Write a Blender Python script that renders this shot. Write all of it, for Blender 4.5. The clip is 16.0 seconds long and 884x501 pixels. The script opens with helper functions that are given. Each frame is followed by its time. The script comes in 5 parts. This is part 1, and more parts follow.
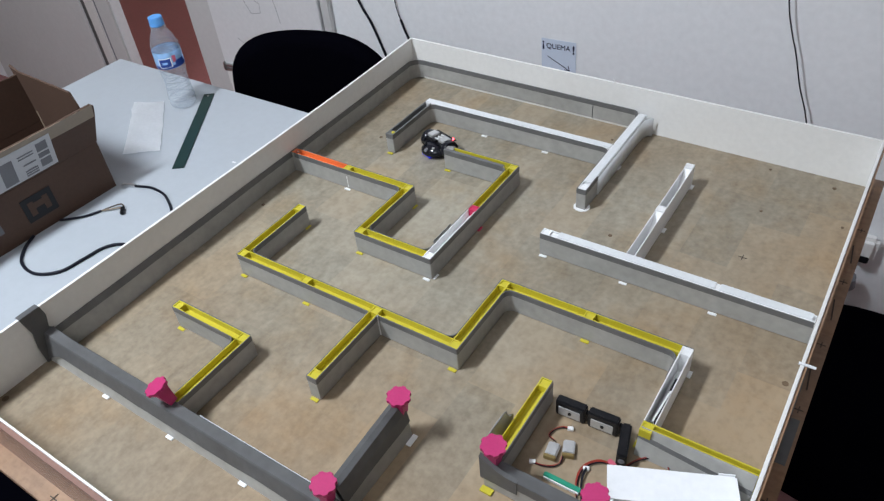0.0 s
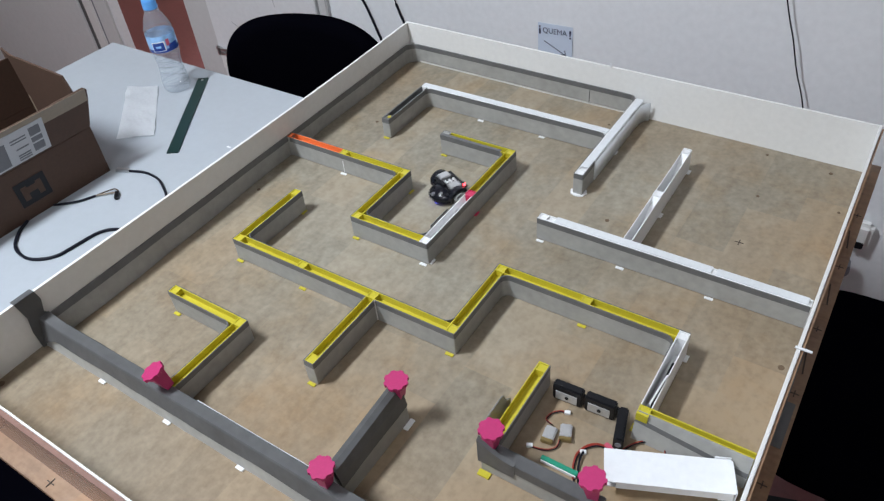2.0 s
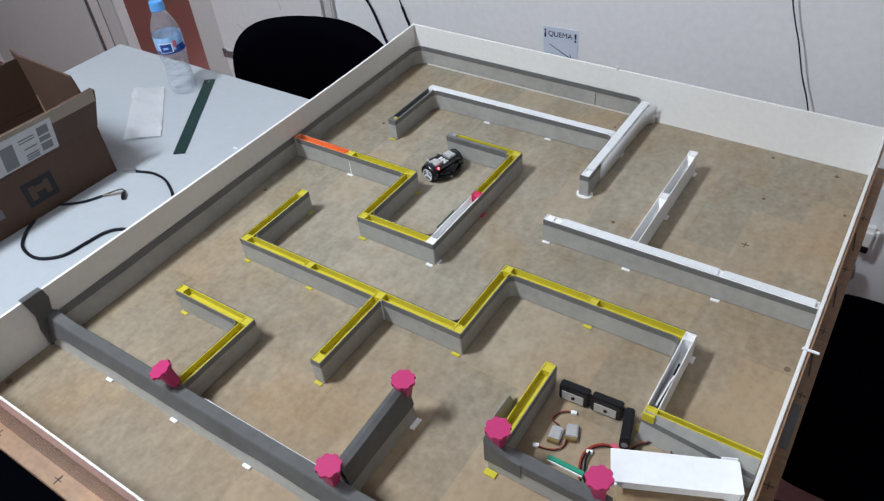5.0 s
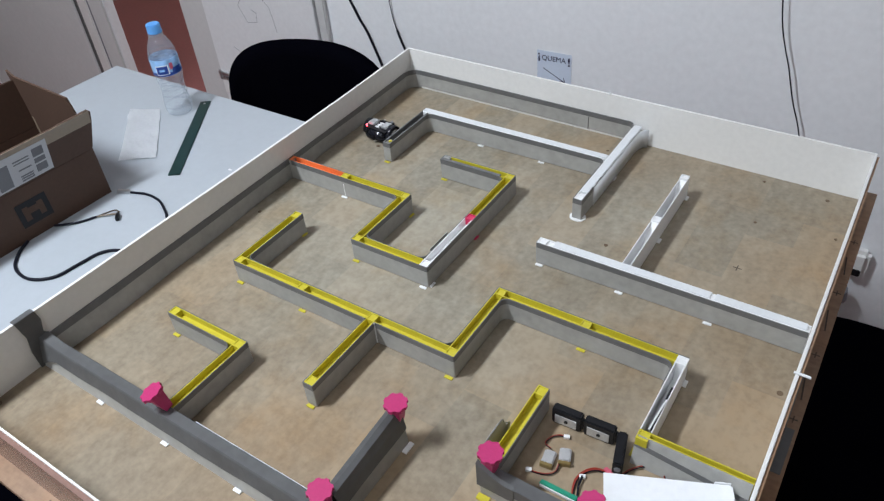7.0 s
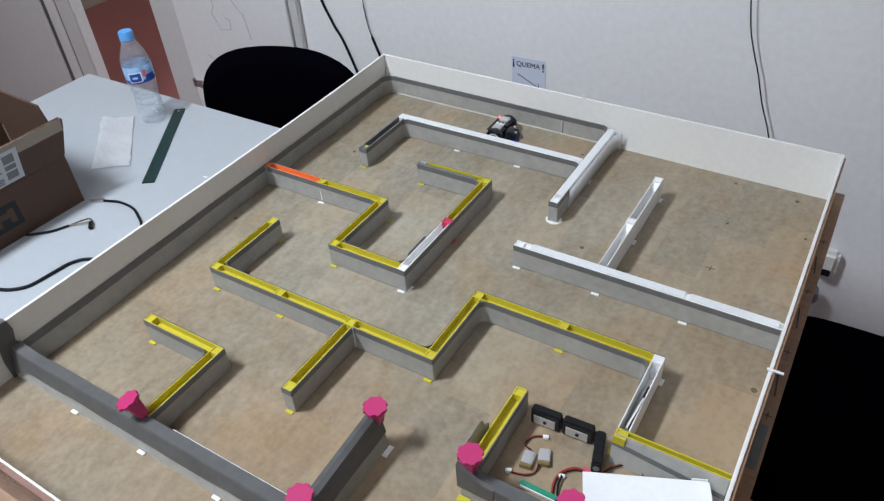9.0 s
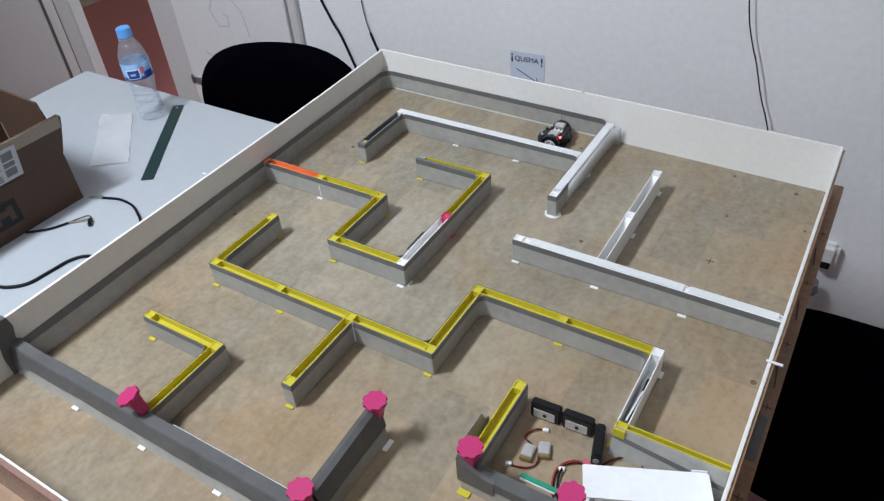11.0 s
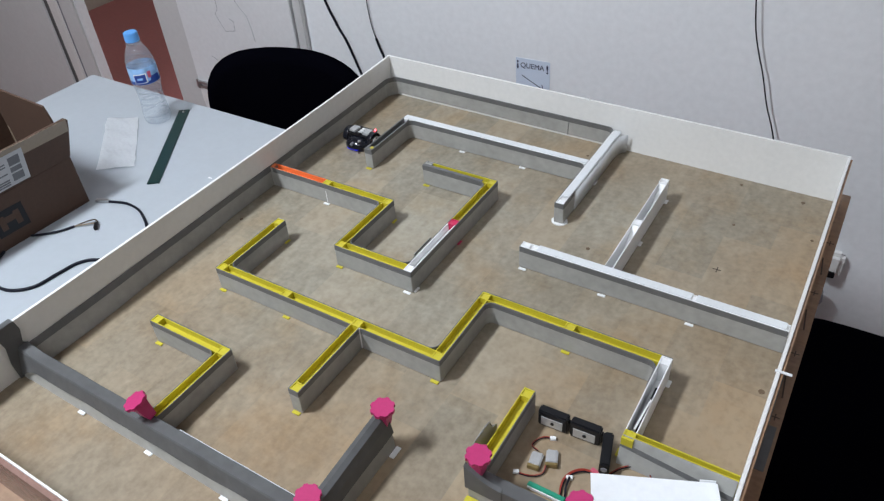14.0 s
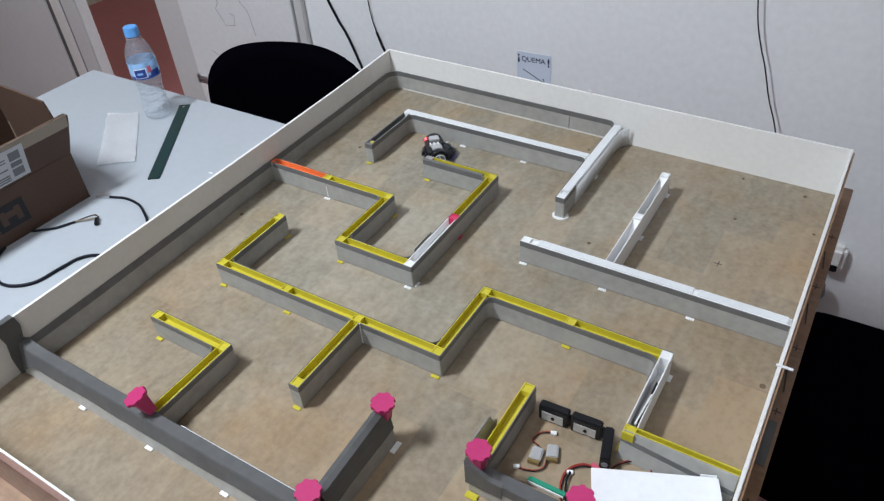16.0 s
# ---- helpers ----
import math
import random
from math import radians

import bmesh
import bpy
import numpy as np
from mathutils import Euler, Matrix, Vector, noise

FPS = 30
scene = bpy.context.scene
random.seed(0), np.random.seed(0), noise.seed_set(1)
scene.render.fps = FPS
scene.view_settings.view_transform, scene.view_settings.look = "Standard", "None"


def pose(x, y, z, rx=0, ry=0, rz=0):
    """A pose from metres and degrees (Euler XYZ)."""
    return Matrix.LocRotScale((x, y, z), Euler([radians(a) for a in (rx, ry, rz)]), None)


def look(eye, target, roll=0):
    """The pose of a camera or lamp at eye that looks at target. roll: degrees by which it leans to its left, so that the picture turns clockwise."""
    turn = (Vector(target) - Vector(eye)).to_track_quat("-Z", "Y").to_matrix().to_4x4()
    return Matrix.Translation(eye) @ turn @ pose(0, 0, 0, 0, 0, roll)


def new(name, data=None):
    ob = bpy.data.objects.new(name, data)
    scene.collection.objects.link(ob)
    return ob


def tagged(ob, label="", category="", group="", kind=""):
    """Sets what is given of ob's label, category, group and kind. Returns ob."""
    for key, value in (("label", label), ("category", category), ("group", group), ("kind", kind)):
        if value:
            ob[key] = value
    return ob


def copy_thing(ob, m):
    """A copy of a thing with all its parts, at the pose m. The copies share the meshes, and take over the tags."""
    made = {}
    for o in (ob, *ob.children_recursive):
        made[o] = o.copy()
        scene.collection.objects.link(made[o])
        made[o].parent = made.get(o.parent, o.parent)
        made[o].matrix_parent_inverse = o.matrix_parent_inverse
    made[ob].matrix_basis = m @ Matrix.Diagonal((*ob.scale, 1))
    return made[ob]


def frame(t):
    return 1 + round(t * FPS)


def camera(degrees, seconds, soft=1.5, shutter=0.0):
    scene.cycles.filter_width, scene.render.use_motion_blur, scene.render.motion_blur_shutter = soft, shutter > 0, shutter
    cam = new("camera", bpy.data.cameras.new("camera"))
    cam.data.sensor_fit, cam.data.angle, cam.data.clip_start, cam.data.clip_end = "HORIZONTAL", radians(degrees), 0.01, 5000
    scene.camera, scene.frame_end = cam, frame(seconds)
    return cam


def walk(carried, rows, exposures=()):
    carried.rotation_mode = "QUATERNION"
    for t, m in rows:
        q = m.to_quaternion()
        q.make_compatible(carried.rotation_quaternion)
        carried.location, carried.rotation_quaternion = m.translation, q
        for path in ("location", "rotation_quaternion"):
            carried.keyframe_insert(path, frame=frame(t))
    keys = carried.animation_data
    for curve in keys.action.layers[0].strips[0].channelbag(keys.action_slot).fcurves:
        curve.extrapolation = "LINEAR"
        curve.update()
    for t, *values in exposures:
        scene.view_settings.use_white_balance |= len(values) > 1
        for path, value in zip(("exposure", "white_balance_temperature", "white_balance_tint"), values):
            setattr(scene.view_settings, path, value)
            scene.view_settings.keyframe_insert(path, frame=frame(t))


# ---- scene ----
cam = camera(62.7, 16.0, soft=1.3, shutter=0.35)

PATH = [
    (0, (0.836, -1.073, 0.688), (-0.088, 0.14, -0.606), -6.2),
    (0.5, (0.838, -1.074, 0.687), (-0.083, 0.139, -0.61), -6.3),
    (1, (0.836, -1.073, 0.686), (-0.078, 0.135, -0.62), -6.1),
    (1.5, (0.834, -1.073, 0.685), (-0.074, 0.129, -0.63), -6.0),
    (2, (0.833, -1.075, 0.685), (-0.067, 0.125, -0.638), -5.9),
    (2.5, (0.833, -1.077, 0.685), (-0.072, 0.12, -0.637), -6.0),
    (3, (0.833, -1.079, 0.685), (-0.071, 0.12, -0.636), -5.9),
    (3.5, (0.828, -1.079, 0.684), (-0.072, 0.118, -0.642), -5.7),
    (3.7, (0.829, -1.079, 0.683), (-0.075, 0.118, -0.64), -5.8),
    (5.8, (0.833, -1.084, 0.685), (-0.083, 0.132, -0.612), -5.5),
    (6, (0.834, -1.083, 0.686), (-0.095, 0.136, -0.599), -5.7),
    (6.5, (0.834, -1.081, 0.687), (-0.088, 0.148, -0.594), -5.4),
    (7, (0.833, -1.081, 0.687), (-0.082, 0.162, -0.585), -5.1),
    (7.5, (0.831, -1.082, 0.686), (-0.073, 0.164, -0.59), -4.8),
    (8, (0.831, -1.085, 0.687), (-0.069, 0.166, -0.588), -4.9),
    (8.5, (0.833, -1.087, 0.686), (-0.052, 0.183, -0.58), -4.5),
    (9, (0.836, -1.086, 0.685), (-0.033, 0.202, -0.575), -4.3),
    (9.2, (0.838, -1.084, 0.685), (-0.034, 0.2, -0.577), -4.4),
    (11.3, (0.838, -1.087, 0.683), (-0.028, 0.195, -0.585), -4.7),
    (11.5, (0.837, -1.087, 0.684), (-0.031, 0.197, -0.581), -4.7),
    (12, (0.835, -1.086, 0.685), (-0.033, 0.201, -0.576), -4.7),
    (12.5, (0.834, -1.087, 0.685), (-0.036, 0.199, -0.576), -4.5),
    (13, (0.832, -1.088, 0.684), (-0.041, 0.202, -0.57), -4.4),
    (13.5, (0.83, -1.089, 0.684), (-0.043, 0.202, -0.57), -4.3),
    (14, (0.83, -1.09, 0.685), (-0.043, 0.199, -0.572), -4.3),
    (14.5, (0.828, -1.089, 0.684), (-0.044, 0.19, -0.582), -4.4),
    (15, (0.828, -1.086, 0.685), (-0.037, 0.193, -0.587), -4.4),
    (15.5, (0.829, -1.086, 0.684), (-0.045, 0.191, -0.583), -4.6),
    (16, (0.831, -1.087, 0.684), (-0.042, 0.189, -0.584), -4.6),
]
walk(cam, [(t, look(eye, target, roll)) for t, eye, target, roll in PATH])

# ---------------------------------------------------------------- world, light
world = bpy.data.worlds.new("room_world")
scene.world = world
world.use_nodes = True
world.node_tree.nodes["Background"].inputs[0].default_value = (0.80, 0.88, 1.0, 1)
world.node_tree.nodes["Background"].inputs[1].default_value = 0.05
scene.view_settings.exposure = 0.0

FLOOR_Z, CEIL_Z = -0.85, 2.15


def key_and_fill_lamp(x, y, watts, sx, sy, colour):
    data = bpy.data.lights.new("key_and_fill_light", "AREA")
    data.shape, data.size, data.size_y, data.energy, data.color = "RECTANGLE", sx, sy, watts, colour
    ob = new("key_and_fill_light", data)
    ob.matrix_basis = pose(x, y, CEIL_Z - 0.09)
    return ob


key_and_fill_lamp(-0.47, -1.42, 76.0, 0.25, 0.62, (0.832, 0.912, 1.0))
# added fill from the south, in place of bounced light
key_and_fill_lamp(0.70, -2.50, 16.0, 0.6, 1.2, (0.832, 0.912, 1.0))
# added light beyond the doorway, brightens the corridor floor
key_and_fill_lamp(-1.6, 1.5, 23.0, 0.4, 0.4, (1.0, 0.95, 0.90))


# ---------------------------------------------------------------- materials
def material(name, rough=0.5, metal=0.0, **more):
    m = bpy.data.materials.new(name)
    m.use_nodes = True
    b = m.node_tree.nodes["Principled BSDF"]
    b.inputs["Roughness"].default_value, b.inputs["Metallic"].default_value = rough, metal
    for k, v in more.items():
        b.inputs[k.replace("_", " ")].default_value = v
    return m


def plain(name, colour, rough=0.5, vary=0.12, scale=40, bump=0.05, metal=0.0, stain=6.0, **more):
    """Paint or plastic with grain and stains at two scales and a fine relief."""
    m = material(name, rough, metal, **more)
    nt = m.node_tree
    b, L = nt.nodes["Principled BSDF"], nt.links
    co = nt.nodes.new("ShaderNodeTexCoord")
    fine = nt.nodes.new("ShaderNodeTexNoise")
    fine.inputs["Scale"].default_value, fine.inputs["Detail"].default_value = scale * 6, 5
    wide = nt.nodes.new("ShaderNodeTexNoise")
    wide.inputs["Scale"].default_value, wide.inputs["Detail"].default_value = stain, 4
    for n in (fine, wide):
        L.new(co.outputs["Object"], n.inputs["Vector"])
    mix = nt.nodes.new("ShaderNodeMath")
    mix.operation = "ADD"
    L.new(fine.outputs["Fac"], mix.inputs[0])
    L.new(wide.outputs["Fac"], mix.inputs[1])
    ramp = nt.nodes.new("ShaderNodeMapRange")
    ramp.inputs["From Min"].default_value, ramp.inputs["From Max"].default_value = 0.6, 1.4
    ramp.inputs["To Min"].default_value, ramp.inputs["To Max"].default_value = 1 - vary, 1 + vary
    L.new(mix.outputs[0], ramp.inputs["Value"])
    mul = nt.nodes.new("ShaderNodeVectorMath")
    mul.operation = "SCALE"
    mul.inputs[0].default_value = colour
    L.new(ramp.outputs["Result"], mul.inputs["Scale"])
    L.new(mul.outputs["Vector"], b.inputs["Base Color"])
    if bump:
        bu = nt.nodes.new("ShaderNodeBump")
        bu.inputs["Strength"].default_value, bu.inputs["Distance"].default_value = bump, 0.002
        L.new(fine.outputs["Fac"], bu.inputs["Height"])
        L.new(bu.outputs["Normal"], b.inputs["Normal"])
    return m


def wood_board(name, dark, light, stretch=(3, 14, 14), rough=0.55, pale_at=(0.30, -0.27, 0.0)):
    """Plywood: long grain, speckle, wide blotches of wear, and a tint warmer and darker away from a point, dimmer light
    included in the colour.
    """
    m = material(name, rough)
    nt = m.node_tree
    b, L = nt.nodes["Principled BSDF"], nt.links
    co = nt.nodes.new("ShaderNodeTexCoord")
    mp = nt.nodes.new("ShaderNodeMapping")
    mp.inputs["Scale"].default_value = stretch
    L.new(co.outputs["Object"], mp.inputs["Vector"])
    grain = nt.nodes.new("ShaderNodeTexNoise")
    grain.inputs["Scale"].default_value, grain.inputs["Detail"].default_value = 8, 8
    L.new(mp.outputs["Vector"], grain.inputs["Vector"])
    speck = nt.nodes.new("ShaderNodeTexNoise")
    speck.inputs["Scale"].default_value, speck.inputs["Detail"].default_value = 130, 3
    L.new(co.outputs["Object"], speck.inputs["Vector"])
    blot = nt.nodes.new("ShaderNodeTexNoise")
    blot.inputs["Scale"].default_value, blot.inputs["Detail"].default_value = 7, 3
    L.new(co.outputs["Object"], blot.inputs["Vector"])
    a1 = nt.nodes.new("ShaderNodeMath")
    a1.operation = "MULTIPLY_ADD"
    a1.inputs[1].default_value = 0.80
    L.new(speck.outputs["Fac"], a1.inputs[0])
    L.new(grain.outputs["Fac"], a1.inputs[2])
    a2 = nt.nodes.new("ShaderNodeMath")
    a2.operation = "MULTIPLY_ADD"
    a2.inputs[1].default_value = 0.5
    L.new(blot.outputs["Fac"], a2.inputs[0])
    L.new(a1.outputs[0], a2.inputs[2])
    veneer = nt.nodes.new("ShaderNodeTexBrick")
    veneer.inputs["Bias"].default_value = -0.15
    veneer.inputs["Color1"].default_value, veneer.inputs["Color2"].default_value, veneer.inputs["Mortar"].default_value = (0, 0, 0, 1), (0.58, 0.58, 0.58, 1), (0.28, 0.28, 0.28, 1)
    veneer.inputs["Scale"].default_value, veneer.inputs["Mortar Size"].default_value = 3.6, 0.0016
    veneer.inputs["Mortar Smooth"].default_value = 1.0
    veneer.inputs["Brick Width"].default_value, veneer.inputs["Row Height"].default_value = 0.62, 0.24
    veneer.offset = 0.37
    turn = nt.nodes.new("ShaderNodeMapping")
    turn.inputs["Rotation"].default_value, turn.inputs["Location"].default_value = (0, 0, radians(90.6)), (0.013, 0.021, 0)
    L.new(co.outputs["Object"], turn.inputs["Vector"])
    L.new(turn.outputs["Vector"], veneer.inputs["Vector"])
    a3 = nt.nodes.new("ShaderNodeMath")
    a3.operation = "ADD"
    L.new(veneer.outputs["Color"], a3.inputs[0])
    L.new(a2.outputs[0], a3.inputs[1])
    ramp = nt.nodes.new("ShaderNodeValToRGB")
    ramp.color_ramp.elements[0].position, ramp.color_ramp.elements[0].color = 0.30, (*dark, 1)
    ramp.color_ramp.elements[1].position, ramp.color_ramp.elements[1].color = 0.72, (*light, 1)
    sc = nt.nodes.new("ShaderNodeMath")
    sc.operation = "MULTIPLY"
    sc.inputs[1].default_value = 0.42
    L.new(a3.outputs[0], sc.inputs[0])
    L.new(sc.outputs[0], ramp.inputs["Fac"])
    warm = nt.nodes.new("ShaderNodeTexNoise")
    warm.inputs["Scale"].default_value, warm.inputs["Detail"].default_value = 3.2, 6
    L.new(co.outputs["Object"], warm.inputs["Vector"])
    # radial tint: warmer wood tone, with dimmer light at the front painted in
    centre_dist = nt.nodes.new("ShaderNodeVectorMath")
    centre_dist.operation = "DISTANCE"
    centre_dist.inputs[1].default_value = pale_at
    L.new(co.outputs["Object"], centre_dist.inputs[0])
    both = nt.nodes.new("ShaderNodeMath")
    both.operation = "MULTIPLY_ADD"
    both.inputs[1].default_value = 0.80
    L.new(centre_dist.outputs["Value"], both.inputs[0])
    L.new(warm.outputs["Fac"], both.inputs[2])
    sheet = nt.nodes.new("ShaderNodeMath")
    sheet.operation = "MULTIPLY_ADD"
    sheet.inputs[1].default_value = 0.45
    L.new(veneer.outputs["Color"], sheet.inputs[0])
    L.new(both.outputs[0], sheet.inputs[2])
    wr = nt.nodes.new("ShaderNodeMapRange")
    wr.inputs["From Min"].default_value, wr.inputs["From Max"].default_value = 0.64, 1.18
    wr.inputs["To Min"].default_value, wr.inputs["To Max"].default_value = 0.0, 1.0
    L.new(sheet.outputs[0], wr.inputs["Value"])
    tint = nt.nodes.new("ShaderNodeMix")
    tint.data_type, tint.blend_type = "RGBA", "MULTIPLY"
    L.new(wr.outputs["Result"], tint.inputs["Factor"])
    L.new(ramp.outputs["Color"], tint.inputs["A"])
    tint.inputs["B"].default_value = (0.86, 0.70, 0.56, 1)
    # old rusty-brown stains with ragged outlines
    soil = nt.nodes.new("ShaderNodeTexNoise")
    soil.inputs["Scale"].default_value, soil.inputs["Detail"].default_value, soil.inputs["Roughness"].default_value = 8.5, 7, 0.62
    L.new(co.outputs["Object"], soil.inputs["Vector"])
    sr = nt.nodes.new("ShaderNodeMapRange")
    sr.inputs["From Min"].default_value, sr.inputs["From Max"].default_value = 0.50, 0.68
    sr.inputs["To Min"].default_value, sr.inputs["To Max"].default_value = 0.0, 0.6
    L.new(soil.outputs["Fac"], sr.inputs["Value"])
    stain = nt.nodes.new("ShaderNodeMix")
    stain.data_type, stain.blend_type = "RGBA", "MULTIPLY"
    stain.inputs["B"].default_value = (0.98, 0.82, 0.63, 1)
    L.new(sr.outputs["Result"], stain.inputs["Factor"])
    L.new(tint.outputs["Result"], stain.inputs["A"])
    L.new(stain.outputs["Result"], b.inputs["Base Color"])
    bu = nt.nodes.new("ShaderNodeBump")
    bu.inputs["Strength"].default_value, bu.inputs["Distance"].default_value = 0.08, 0.001
    L.new(speck.outputs["Fac"], bu.inputs["Height"])
    L.new(bu.outputs["Normal"], b.inputs["Normal"])
    return m


def glow(name, colour, strength):
    m = material(name, 0.3)
    b = m.node_tree.nodes["Principled BSDF"]
    b.inputs["Base Color"].default_value = (*colour, 1)
    b.inputs["Emission Color"].default_value, b.inputs["Emission Strength"].default_value = (*colour, 1), strength
    return m


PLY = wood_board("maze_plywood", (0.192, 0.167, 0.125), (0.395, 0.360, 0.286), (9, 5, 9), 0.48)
PLY_EDGE = wood_board("raw_plywood", (0.23, 0.158, 0.112), (0.44, 0.325, 0.235))
WHITE_PANEL = plain("white_melamine", (0.80, 0.79, 0.77), 0.42, 0.05, 20, 0.03)
TAPE = plain("grey_film", (0.36, 0.355, 0.335), 0.45, 0.16, 14, 0.10, stain=22)
BAND = plain("dark_grey_tape", (0.135, 0.135, 0.135), 0.38, 0.15, 14, 0.08, stain=25)
DUCT = plain("duct_tape", (0.092, 0.092, 0.093), 0.45, 0.2, 14, 0.12, stain=25)
YELLOW = plain("yellow_plastic", (0.55, 0.47, 0.035), 0.40, 0.10, 60, 0.12)
WHITE = plain("white_plastic", (0.83, 0.83, 0.83), 0.38, 0.06, 60, 0.10)
ORANGE = plain("orange_plastic", (0.80, 0.20, 0.06), 0.40, 0.10, 60, 0.12)
PINK = plain("pink_plastic", (0.478, 0.029, 0.143), 0.45, 0.08, 60, 0.10)
CRIMSON = plain("crimson_plastic", (0.60, 0.03, 0.10), 0.40, 0.10, 60, 0.12)
TABLETOP = plain("white_laminate", (0.42, 0.45, 0.485), 0.34, 0.04, 12, 0.02, stain=3)
PLASTER = plain("white_wall_paint", (0.86, 0.868, 0.885), 0.7, 0.06, 10, 0.10, stain=1.5)
# for walls out of view, dark so that they bounce less light
DIM_PAINT = plain("dim_unseen_wall_paint", (0.34, 0.32, 0.29), 0.7, 0.06, 10, 0.10, stain=1.5)
GREY_PAINT = plain("grey_door_paint", (0.60, 0.595, 0.59), 0.5, 0.05, 10, 0.03, stain=2)
TRIM = plain("off_white_trim", (0.70, 0.68, 0.66), 0.5, 0.06, 14, 0.04, stain=3)
DOOR_WHITE = plain("white_door_paint", (0.76, 0.76, 0.77), 0.45, 0.05, 12, 0.03, stain=2)
TERRACOTTA = plain("terracotta_tile", (0.24, 0.085, 0.085), 0.45, 0.16, 10, 0.05, stain=2.5)
CEILING = plain("ceiling_paint", (0.75, 0.75, 0.74), 0.8, 0.03, 10, 0.05)
FABRIC = plain("black_fabric", (0.0015, 0.0015, 0.003), 1.0, 0.25, 120, 0.3, Specular_IOR_Level=0.0)
BLACK = plain("black_plastic", (0.008, 0.008, 0.010), 0.35, 0.2, 40, 0.05, Specular_IOR_Level=0.3)
RUBBER = plain("black_rubber", (0.012, 0.012, 0.013), 0.6, 0.2, 60, 0.1)
CARD = plain("brown_cardboard", (0.080, 0.043, 0.028), 0.75, 0.12, 25, 0.08, stain=9)
CARD_TAPE = plain("packing_tape", (0.27, 0.21, 0.15), 0.35, 0.08, 25, 0.05)
PAPER = plain("white_paper", (0.82, 0.83, 0.85), 0.8, 0.05, 25, 0.10, stain=20)
LABEL_PAPER = plain("label_paper", (0.48, 0.48, 0.49), 0.6, 0.06, 25, 0.05, stain=20)
NOTE = plain("pale_blue_note_paper", (0.64, 0.71, 0.83), 0.8, 0.03, 25, 0.05)
INK = plain("dark_blue_ink", (0.02, 0.025, 0.07), 0.6, 0.1, 40, 0)
BARCODE = plain("grey_print", (0.16, 0.16, 0.17), 0.7, 0.2, 200, 0)
GREEN = plain("dark_green_plastic", (0.003, 0.027, 0.025), 0.35, 0.10, 40, 0.04)
TEAL = plain("teal_green_plastic", (0.02, 0.28, 0.17), 0.4, 0.10, 40, 0.04)
LABEL_BLUE = plain("blue_label_film", (0.28, 0.48, 0.76), 0.3, 0.35, 10, 0, stain=30)
LABEL_DARK = plain("navy_print", (0.012, 0.05, 0.28), 0.3, 0.1, 40, 0)
LABEL_RED = plain("red_print", (0.58, 0.10, 0.16), 0.3, 0.1, 40, 0)
CAP_BLUE = plain("light_blue_cap", (0.12, 0.37, 0.78), 0.4, 0.06, 40, 0.05)
PINKISH = plain("varnished_outer_face", (0.25, 0.150, 0.125), 0.26, 0.15, 20, 0.04, stain=12)
STEEL = plain("steel", (0.62, 0.62, 0.62), 0.28, 0.08, 60, 0.03, metal=1.0)
SILVER = plain("silver_foil", (0.58, 0.58, 0.58), 0.36, 0.10, 60, 0.08, metal=0.55)
BROWN_PCB = plain("amber_tape", (0.20, 0.14, 0.05), 0.4, 0.1, 60, 0.05)
WIRE_RED = plain("dark_red_wire", (0.30, 0.035, 0.02), 0.4, 0.1, 60, 0)
WIRE_BLACK = plain("black_cable_sheath", (0.006, 0.007, 0.014), 0.5, 0.2, 60, 0, Specular_IOR_Level=0.2)
WIRE_GREY = plain("grey_cable_sheath", (0.22, 0.22, 0.24), 0.5, 0.1, 60, 0)
FAINT = plain("faint_pencil", (0.34, 0.34, 0.36), 0.8, 0.2, 60, 0)
PENCIL = plain("pencil_mark", (0.08, 0.06, 0.045), 0.8, 0.2, 60, 0)
KNOT = plain("dark_knot", (0.13, 0.085, 0.05), 0.7, 0.3, 80, 0)
SHELL = plain("glossy_black_shell", (0.010, 0.011, 0.016), 0.16, 0.2, 40, 0.0)
CAP_WHITE = plain("white_plastic_cap", (0.72, 0.735, 0.75), 0.32, 0.08, 30, 0.06, stain=14)


def clear_plastic(name, tint, haze):
    """Thin clear plastic: lets the light through, glossy at grazing angles, a little hazy."""
    m = bpy.data.materials.new(name)
    m.use_nodes = True
    nt = m.node_tree
    nt.nodes.clear()
    L = nt.links
    out = nt.nodes.new("ShaderNodeOutputMaterial")
    clear = nt.nodes.new("ShaderNodeBsdfTransparent")
    clear.inputs["Color"].default_value = (*tint, 1)
    white = nt.nodes.new("ShaderNodeBsdfDiffuse")
    white.inputs["Color"].default_value = (0.80, 0.86, 0.94, 1)
    body = nt.nodes.new("ShaderNodeMixShader")
    body.inputs["Fac"].default_value = haze
    L.new(clear.outputs[0], body.inputs[1])
    L.new(white.outputs[0], body.inputs[2])
    gloss = nt.nodes.new("ShaderNodeBsdfGlossy")
    gloss.inputs["Roughness"].default_value = 0.09
    rim = nt.nodes.new("ShaderNodeLayerWeight")
    rim.inputs["Blend"].default_value = 0.18
    fres = nt.nodes.new("ShaderNodeMath")
    fres.operation, fres.use_clamp = "MULTIPLY_ADD", True
    fres.inputs[1].default_value, fres.inputs[2].default_value = 0.34, 0.05
    L.new(rim.outputs["Facing"], fres.inputs[0])
    skin = nt.nodes.new("ShaderNodeMixShader")
    L.new(fres.outputs[0], skin.inputs["Fac"])
    L.new(body.outputs[0], skin.inputs[1])
    L.new(gloss.outputs[0], skin.inputs[2])
    L.new(skin.outputs[0], out.inputs["Surface"])
    return m


PET = clear_plastic("clear_bottle_plastic", (0.965, 0.98, 0.99), 0.13)
LED_RED = glow("red_led", (1.0, 0.06, 0.08), 9.0)
